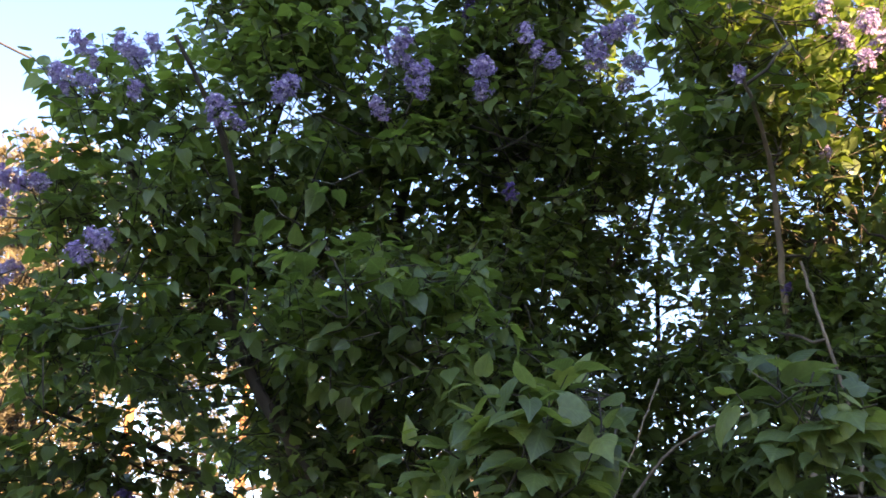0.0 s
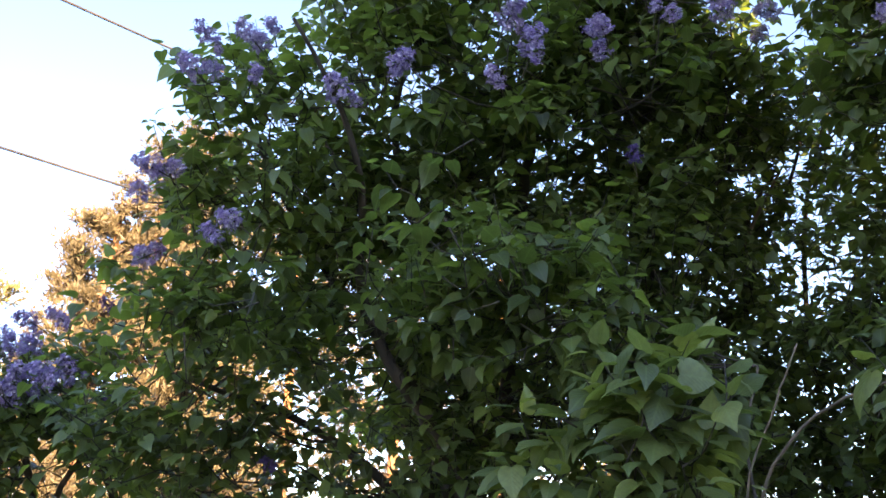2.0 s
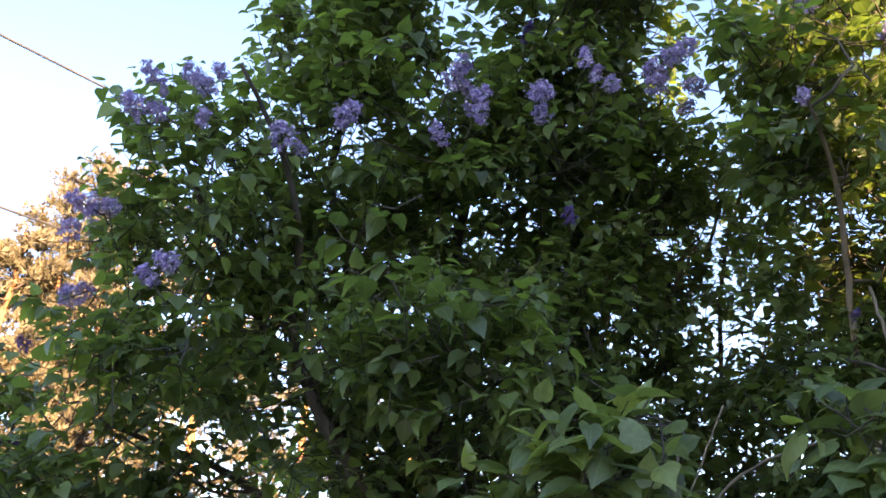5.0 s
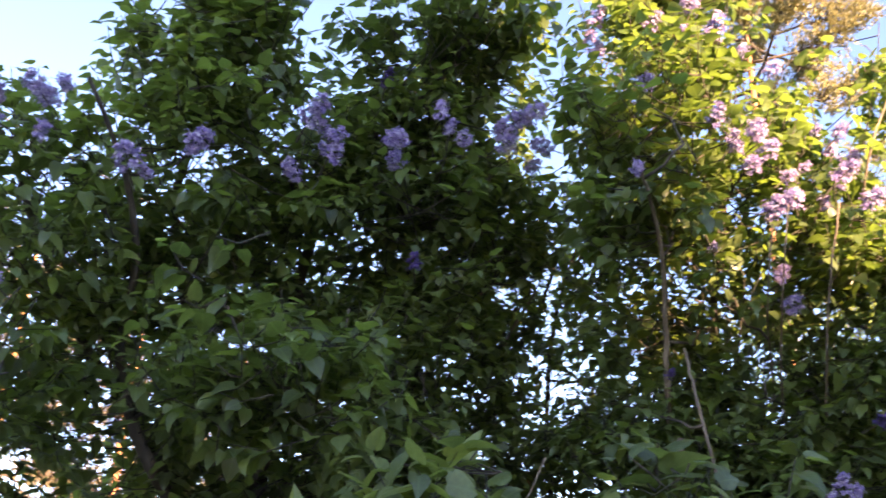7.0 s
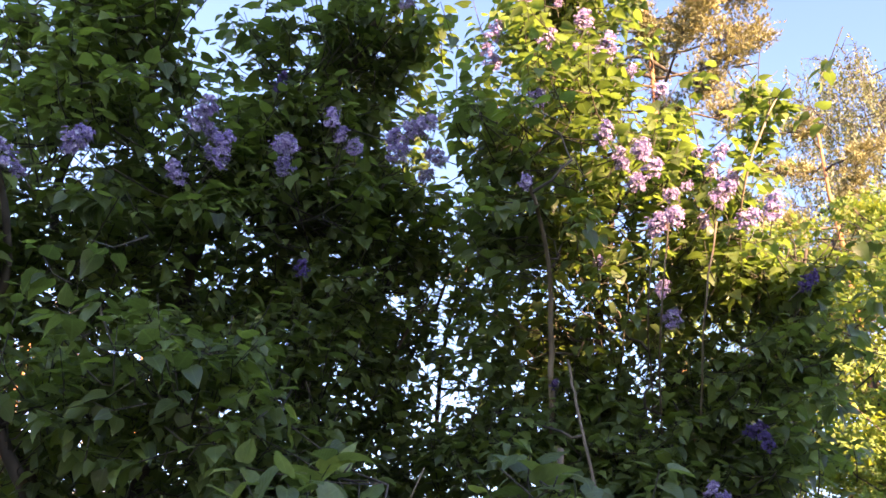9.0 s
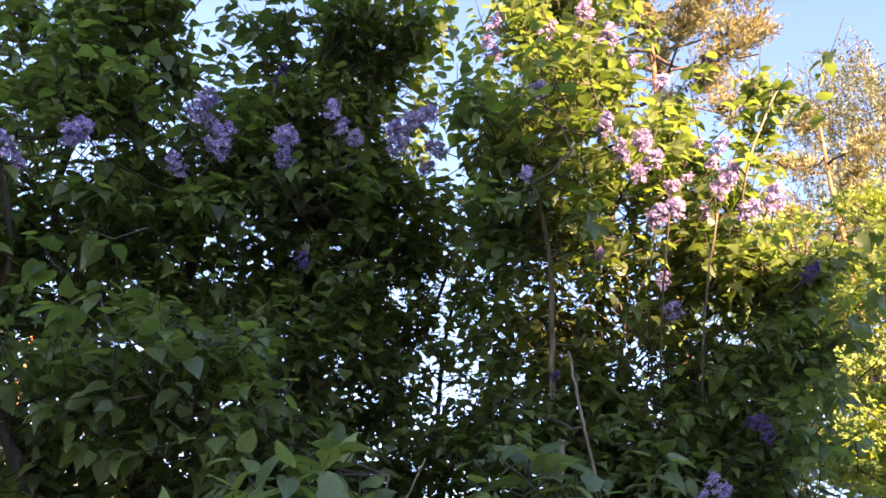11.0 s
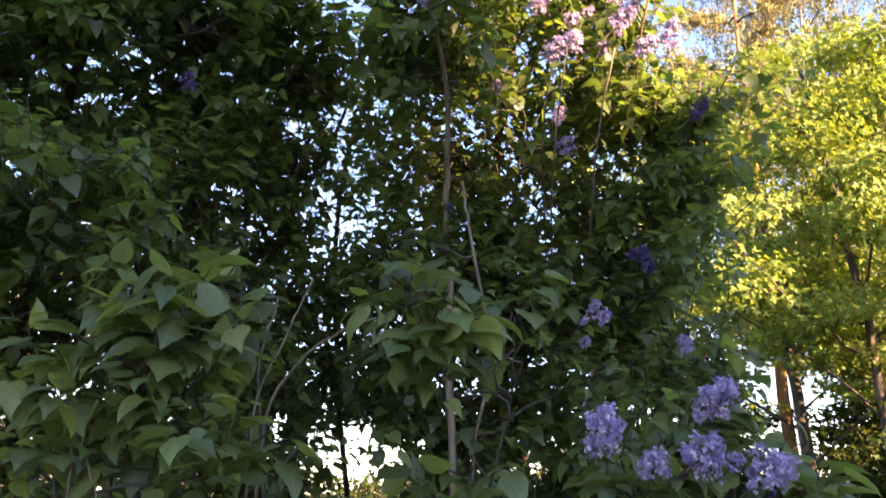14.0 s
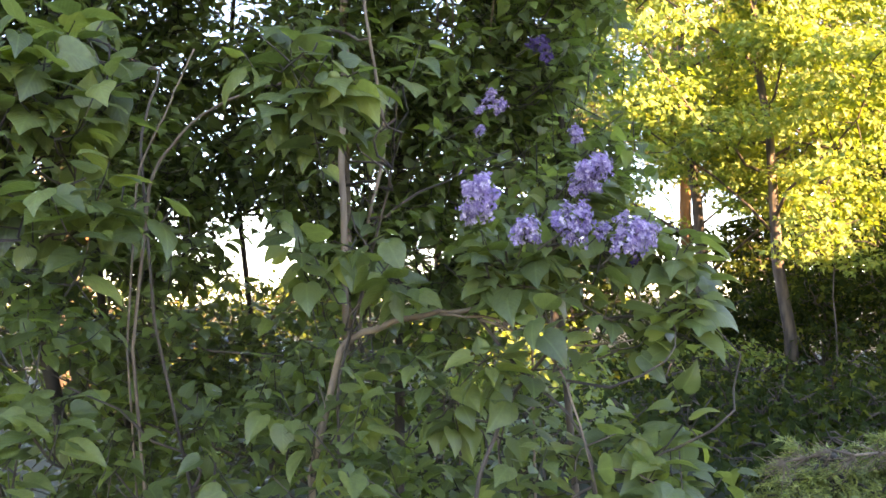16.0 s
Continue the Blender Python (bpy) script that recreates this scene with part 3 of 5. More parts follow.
def spruce(label, seed, place, height, spread, dry=None):
    rng = np.random.default_rng(seed)
    tree = empty("spruce_tree", place, label, "tree", "spruce trees")
    s = Soup()
    s.tube([(0, 0, height * i / 6) for i in range(7)], taper(0.07, 0.012, 7), 8)
    s.make("trunk", MAPLE_BARK, tree)
    P, W = [], []
    b = Soup()
    for k in range(100):
        t = 0.06 + 0.93 * k / 100
        a = k * 2.4
        L = spread * (1.02 - t) ** 0.6 * rng.uniform(0.8, 1.15)
        p = Vector((0, 0, height * t))
        q = p + Vector((math.cos(a) * L, math.sin(a) * L, -0.10 * L + rng.normal(0, 0.04)))
        run = bend(p, q, (0, 0, 0.06 * L), 6, rng, 0.01)
        b.tube(run, taper(0.014, 0.004, 7), 4)
        out = np.array((q - p).normalized())
        sidew = np.cross(out, [0, 0, 1])
        for j in range(int(26 * L) + 3):
            u = 0.2 + 0.8 * rng.random()
            i = min(5, int(u * 6))
            c = np.array(run[i].lerp(run[i + 1], u * 6 - i))
            w = out * 0.7 + sidew * rng.choice([-1, 1]) * rng.uniform(0.4, 0.9) + np.array([0, 0, -0.18])
            tw = 0.22 * (1.1 - 0.6 * u)
            b.tube([Vector(c), Vector(c + w * tw)], [0.0025, 0.0012], 3)
            for m in range(10):
                P.append(c + w * tw * (m + 0.3) / 10)
                W.append(w + rng.normal(0, 0.5, 3))
    b.make("branchwork", TWIG_BARK, tree, kind="stuff")
    if dry:
        d = Soup()
        run = bend(dry[0], dry[1], (0, 0, 0.03), 8, rng, 0.012)
        d.tube(run, taper(0.012, 0.004, 9), 5)
        for _ in range(190):
            i = int(rng.integers(1, 9))
            q = run[i] + (run[-1] - run[0]).normalized() * 0.06 + Vector(rng.normal(0, 0.045, 3)) + Vector((0, 0, -0.03))
            d.tube([run[i], (run[i] + q) / 2 + Vector(rng.normal(0, 0.015, 3)), q], [0.0024, 0.0018, 0.001], 3)
        d.make("dry_branch", PALE_BARK, tree, "bare brown dry branch")
    v, f = needle_tufts(np.array(P), np.array(W), rng, 0.046, 4)
    mesh_object("crown", v, f, SPRUCE_NEEDLE, tree, "short pale green needles", smooth=False, kind="stuff")
    return tree


# ---- ground ----
def ground():
    m, nt, bsdf = nodes_of("grass_ground")
    n = noise_value(nt, 0.6, 6.0)
    col = ramp(nt, n, [(0.3, (0.018, 0.028, 0.010)), (0.55, (0.030, 0.044, 0.014)), (0.8, (0.055, 0.048, 0.026))])
    col = mix_colour(nt, 0.6, col, ramp(nt, noise_value(nt, 40.0, 4.0), [(0.3, (0.5, 0.5, 0.5)), (0.7, (1.3, 1.3, 1.2))]), "MULTIPLY")
    nt.links.new(col, bsdf.inputs["Base Color"])
    bsdf.inputs["Roughness"].default_value = 0.9
    verts, faces = [], []
    rings = [0, 1.5, 3, 5, 8, 12, 18, 28, 45, 80, 160, 400, 1200, 3000]
    for r in rings:
        for k in range(48):
            a = 2 * math.pi * k / 48
            x, y = r * math.cos(a), r * math.sin(a)
            z = 0.05 * noise.noise((x * 0.4, y * 0.4, 0)) * min(1, r / 3) - 0.03
            verts.append((x, y, z))
    for i in range(len(rings) - 1):
        for k in range(48):
            a, b = i * 48 + k, i * 48 + (k + 1) % 48
            faces.append((a, b, b + 48, a + 48))
    ob = mesh_object("ground", verts, faces, m)
    tagged(ob, "rough green grass and bare earth under shrubs", "ground", kind="structure")


ground()

# ---- unseen buildings added behind to shade the shrubs and undergrowth ----
def house(name, label, x0, xr, x1, y0, y1, ze, zr):
    wall_m, nt, bsdf = nodes_of("painted_boards")
    col = ramp(nt, noise_value(nt, 8.0, 4.0, (6, 6, 0.5)), [(0.3, (0.40, 0.30, 0.17)), (0.7, (0.50, 0.38, 0.22))])
    nt.links.new(col, bsdf.inputs["Base Color"])
    bsdf.inputs["Roughness"].default_value = 0.7
    roof_m, nt, bsdf = nodes_of("roof_felt")
    col = ramp(nt, noise_value(nt, 5.0, 4.0), [(0.3, (0.05, 0.045, 0.045)), (0.7, (0.10, 0.09, 0.085))])
    nt.links.new(col, bsdf.inputs["Base Color"])
    h = empty(name, (xr, y1, 0), label, name)
    o = np.array((xr, y1, 0))

    def prism(name, prof, ya, yb, mat):
        n = len(prof)
        v = [tuple(np.array((x, ya, z)) - o) for x, z in prof] + [tuple(np.array((x, yb, z)) - o) for x, z in prof]
        f = [tuple(range(n))[::-1], tuple(range(n, 2 * n))] + [(i, (i + 1) % n, n + (i + 1) % n, n + i) for i in range(n)]
        return mesh_object(name, v, f, mat, h, smooth=False)

    prism("wall", [(x0 + 0.3, -0.1), (x1 - 0.3, -0.1), (x1 - 0.3, ze - 0.05), (xr, zr - 0.25), (x0 + 0.3, ze - 0.05)], y0, y1 - 0.3, wall_m)
    prism("roof", [(xr, zr), (x1, ze), (x1, ze - 0.2), (xr, zr - 0.2)], y0, y1, roof_m)
    prism("roof", [(x0, ze), (xr, zr), (xr, zr - 0.2), (x0, ze - 0.2)], y0, y1, roof_m)


# added unseen: right roof slope sets the slanting shade edge on the shrubs
house("house", "unseen wooden house added behind, its steep gable shading the shrubs", 0.96, 3.36, 5.76, -17.0, -9.0, 5.41, 8.53)
# added unseen: flat roof sets the level shade edge further right
house("annexe", "unseen wooden annexe added for the shade of its nearly flat roof", 5.20, 7.90, 12.88, -17.0, -9.2, 5.44, 5.62)
# added unseen: keeps the sun off the growth below the maples
house("barn", "unseen long wooden barn added to shade the undergrowth", 13.75, 21.5, 31.0, -14.0, -8.0, 5.6, 7.2)


# ---- the lilacs ----
front_lobes = [(-0.76, 1.97, 2.70, 0.22, 90),
    (-0.90, 1.95, 2.48, 0.17, 58),
    (-0.76, 2.17, 2.54, 0.3, 136),
    (-0.46, 2.09, 2.85, 0.33, 132),
    (-0.15, 2.14, 2.86, 0.33, 178),
    (0.16, 2.24, 2.89, 0.33, 178),
    (0.31, 2.28, 2.81, 0.16, 28),
    (-0.51, 2.35, 2.57, 0.33, 194),
    (-0.19, 2.48, 2.65, 0.35, 217),
    (0.12, 2.49, 2.63, 0.33, 178),
    (0.31, 2.48, 2.64, 0.16, 39),
    (-0.89, 2.01, 2.20, 0.24, 91),
    (-0.66, 2.31, 2.25, 0.28, 109),
    (-0.32, 2.23, 2.26, 0.3, 100),
    (-0.04, 2.20, 2.27, 0.3, 100),
    (0.22, 2.40, 2.31, 0.25, 99),
    (-0.43, 2.43, 2.01, 0.33, 122),
    (-0.11, 2.47, 2.01, 0.33, 130)] + [(0.21, 2.58, 2.01, 0.33, 145),
    (0.43, 2.56, 1.94, 0.25, 99),
    (-0.27, 2.50, 1.71, 0.33, 147),
    (0.24, 2.15, 3.12, 0.3, 136),
    (0.44, 2.27, 2.99, 0.21, 66),
    (0.42, 2.43, 2.81, 0.2, 61)]
sunny_lobes = [(0.94, 2.10, 3.49, 0.17, 44),
    (1.00, 2.08, 3.61, 0.25, 79),
    (0.98, 2.01, 3.23, 0.25, 84),
    (1.18, 2.14, 3.27, 0.22, 63),
    (0.70, 2.00, 3.02, 0.17, 42),
    (0.82, 1.90, 2.93, 0.26, 92),
    (1.14, 2.06, 3.04, 0.28, 97),
    (1.36, 2.15, 3.12, 0.18, 42),
    (1.41, 2.13, 2.89, 0.25, 65),
    (1.07, 2.12, 2.80, 0.28, 88),
    (0.84, 2.13, 2.74, 0.2, 49),
    (1.47, 2.21, 2.69, 0.26, 69),
    (1.16, 2.29, 2.62, 0.28, 88),
    (0.97, 2.40, 2.54, 0.24, 73),
    (1.33, 2.30, 2.37, 0.28, 105),
    (1.05, 2.44, 2.32, 0.28, 105),
    (1.44, 2.30, 2.17, 0.28, 105),
    (1.14, 2.35, 2.11, 0.28, 105)] + [(0.79, 2.45, 2.24, 0.25, 87),
    (0.83, 2.38, 2.03, 0.28, 105),
    (1.00, 1.94, 3.74, 0.25, 79)]
lilac('lilac_bush', 'tall dark green lilac bush with violet flower clusters, in shade', 1, (0.35, 2.6, 0),
    front_lobes + deeper(front_lobes, 0.48, 1.1, 0.46) + [(-1.04, 2.12, 1.96, 0.25, 50),
    (-0.81, 2.44, 1.98, 0.28, 64),
    (-0.97, 2.30, 1.73, 0.25, 58),
    (-0.65, 2.52, 1.74, 0.3, 104),
    (-1.24, 2.26, 1.85, 0.22, 44),
    (-0.90, 2.42, 1.85, 0.22, 34),
    (-0.49, 2.10, 3.12, 0.18, 45),
    (-0.57, 1.98, 3.17, 0.17, 50),
    (-0.32, 2.02, 3.11, 0.3, 115),
    (-0.37, 2.08, 3.35, 0.26, 80),
    (0.22, 2.07, 3.23, 0.25, 142),
    (0.30, 2.04, 3.40, 0.24, 78),
    (0.23, 1.97, 3.50, 0.2, 39),
    (0.47, 2.04, 3.38, 0.1, 14),
    (-0.41, 1.96, 3.47, 0.3, 74),
    (0.28, 1.87, 3.59, 0.28, 48),
    (0.35, 2.53, 2.61, 0.22, 64),
    (-0.20, 1.84, 2.21, 0.1, 28),
    (-0.06, 1.84, 2.23, 0.12, 36)] + [(-0.13, 1.88, 2.10, 0.12, 36),
    (0.03, 1.94, 2.10, 0.12, 36),
    (-0.31, 1.90, 2.13, 0.09, 19),
    (-0.88, 1.81, 2.12, 0.1, 21),
    (-0.73, 1.87, 2.17, 0.11, 25),
    (-0.29, 1.61, 2.32, 0.04, 5),
    (0.14, 2.25, 1.47, 0.28, 105),
    (0.40, 2.41, 1.76, 0.28, 90),
    (0.36, 2.44, 1.39, 0.24, 40),
    (0.21, 1.94, 1.22, 0.25, 24),
    (0.46, 2.01, 1.16, 0.25, 24),
    (0.30, 1.90, 1.04, 0.28, 34),
    (-0.12, 2.70, 2.06, 0.22, 44),
    (-0.15, 2.90, 1.88, 0.30, 50),
    (0.42, 3.05, 1.76, 0.24, 40),
    (0.74, 2.90, 1.20, 0.17, 40),
    (0.59, 2.90, 1.56, 0.08, 14),
    (-0.10, 2.85, 2.82, 0.24, 60),
    (-0.35, 2.75, 2.75, 0.22, 40),
    (0.62, 2.95, 1.42, 0.10, 20),
    (0.42, 2.95, 2.38, 0.18, 40),
    (0.28, 2.90, 2.30, 0.20, 40),
    (-0.30, 2.95, 2.15, 0.30, 60),
    (0.00, 2.95, 2.10, 0.30, 60),
    (-0.60, 2.90, 2.08, 0.28, 50),
    (0.40, 2.85, 2.05, 0.22, 74),
    (0.55, 2.90, 2.15, 0.17, 30),
    (0.25, 2.80, 2.15, 0.20, 60),
    (-0.35, 2.80, 1.95, 0.25, 44),
    (-0.45, 2.90, 1.82, 0.28, 50),
    (-0.20, 2.95, 1.68, 0.25, 44),
    (0.55, 2.80, 1.90, 0.20, 40),
    (0.78, 2.75, 1.97, 0.17, 32),
    (0.10, 2.30, 0.85, 0.26, 50),
    (0.45, 2.40, 0.85, 0.26, 50),
    (0.52, 2.90, 1.26, 0.17, 40),
    (0.20, 2.95, 1.63, 0.24, 44),
    (-0.30, 2.90, 1.50, 0.30, 50),
    (0.10, 3.00, 1.45, 0.26, 40),
    (0.00, 2.60, 1.50, 0.20, 24),
    (-0.10, 2.90, 1.12, 0.32, 60),
    (0.35, 3.00, 1.15, 0.30, 60),
    (0.75, 3.00, 1.02, 0.30, 55),
    (0.15, 2.70, 0.88, 0.30, 50),
    (1.20, 2.95, 1.10, 0.30, 50),
    (-0.55, 2.75, 0.55, 0.34, 44),
    (0.05, 2.60, 0.50, 0.34, 44),
    (0.55, 2.75, 0.50, 0.34, 44),
    (-0.25, 3.10, 0.75, 0.34, 44),
    (0.40, 3.15, 0.75, 0.34, 44),
    (-0.80, 3.00, 0.85, 0.34, 44)],
    [([(0.35, 2.50, -0.04), (-0.31, 2.44, 1.72), (-0.39, 2.35, 1.90), (-0.51, 2.29, 2.09), (-0.57, 2.23, 2.27), (-0.54, 2.09, 2.49), (-0.57, 1.93, 2.67), (-0.64, 1.75, 2.81)], 0.028, 0.005, LILAC_BARK, ''),
    ([(0.30, 2.55, -0.04), (-0.36, 2.48, 1.75), (-0.51, 2.44, 2.13), (-0.70, 2.38, 2.34), (-0.85, 2.21, 2.62), (-0.88, 1.99, 2.77)], 0.028, 0.007, LILAC_BARK, ''),
    ([(0.45, 2.70, -0.04), (-0.20, 2.60, 1.73), (-0.20, 2.63, 2.20), (-0.13, 2.51, 2.71), (0.00, 2.31, 2.99), (0.26, 2.10, 3.19), (0.35, 2.03, 3.41), (0.30, 1.94, 3.67)], 0.03, 0.006, LILAC_BARK, '')] + [([(0.50, 2.65, -0.04), (0.12, 2.66, 1.74), (0.17, 2.64, 2.19), (0.29, 2.60, 2.48), (0.48, 2.54, 2.69)], 0.024, 0.006, LILAC_BARK, ''),
    ([(0.20, 2.60, -0.04), (-0.52, 2.55, 1.72), (-0.75, 2.47, 1.91), (-0.93, 2.34, 1.98), (-1.09, 2.19, 2.03)], 0.022, 0.005, LILAC_BARK, ''),
    ([(0.30, 2.75, -0.04), (-0.45, 2.67, 1.73), (-0.45, 2.59, 2.38), (-0.53, 2.37, 2.87), (-0.34, 2.13, 3.21), (-0.39, 2.02, 3.49)], 0.026, 0.006, LILAC_BARK, '')] + [([(0.80, 2.90, -0.04), (0.31, 2.90, 1.75), (0.53, 2.98, 2.35), (0.72, 2.83, 2.76), (0.82, 2.78, 3.07)], 0.016, 0.004, LILAC_BARK, ''),
    ([(0.75, 1.90, -0.04), (0.35, 1.89, 1.77), (0.39, 1.90, 1.95)], 0.004, 0.0025, LILAC_BARK, '')],
    [(-0.80, 1.62, 2.70, 0.053, 0),
    (-0.78, 1.65, 2.68, 0.042, 0),
    (-0.83, 1.60, 2.61, 0.075, 0),
    (-0.79, 1.64, 2.62, 0.058, 0),
    (-0.72, 1.65, 2.72, 0.059, 0),
    (-0.66, 1.66, 2.74, 0.063, 0),
    (-0.71, 1.71, 2.73, 0.057, 0),
    (-0.65, 1.59, 2.57, 0.060, 0),
    (-0.51, 1.70, 2.59, 0.077, 0),
    (-0.47, 1.72, 2.56, 0.048, 0),
    (-0.36, 1.75, 2.67, 0.071, 0),
    (-0.10, 1.73, 2.76, 0.075, 0),
    (-0.08, 1.77, 2.74, 0.041, 0),
    (-0.05, 1.73, 2.67, 0.072, 0),
    (-0.15, 1.81, 2.64, 0.052, 0),
    (0.09, 1.76, 2.72, 0.052, 0),
    (0.10, 1.83, 2.71, 0.050, 0),
    (0.17, 1.99, 2.51, 0.057, 1)] + [(-0.99, 1.80, 2.45, 0.082, 0),
    (-1.02, 1.80, 2.40, 0.064, 0),
    (-0.94, 1.82, 2.46, 0.053, 0),
    (-0.78, 1.70, 2.24, 0.071, 0),
    (-0.74, 1.71, 2.27, 0.058, 0),
    (-1.05, 1.91, 2.27, 0.063, 0),
    (-1.02, 1.92, 2.29, 0.054, 0),
    (-0.79, 2.20, 1.79, 0.061, 1),
    (0.20, 1.71, 2.79, 0.056, 0),
    (0.23, 1.73, 2.76, 0.056, 0),
    (0.26, 1.74, 2.73, 0.042, 0),
    (0.35, 1.76, 2.78, 0.054, 0),
    (0.40, 1.74, 2.79, 0.064, 0),
    (0.44, 1.72, 2.81, 0.060, 0),
    (0.38, 1.77, 2.75, 0.057, 0),
    (0.54, 2.09, 2.95, 0.068, 0),
    (0.53, 2.12, 2.90, 0.051, 0),
    (0.08, 1.96, 3.05, 0.062, 1)] + [(0.41, 1.85, 3.31, 0.051, 0),
    (0.10, 1.72, 2.70, 0.052, 0)], 0.046, 300, 0.15, clump=0.07, full=1.02)

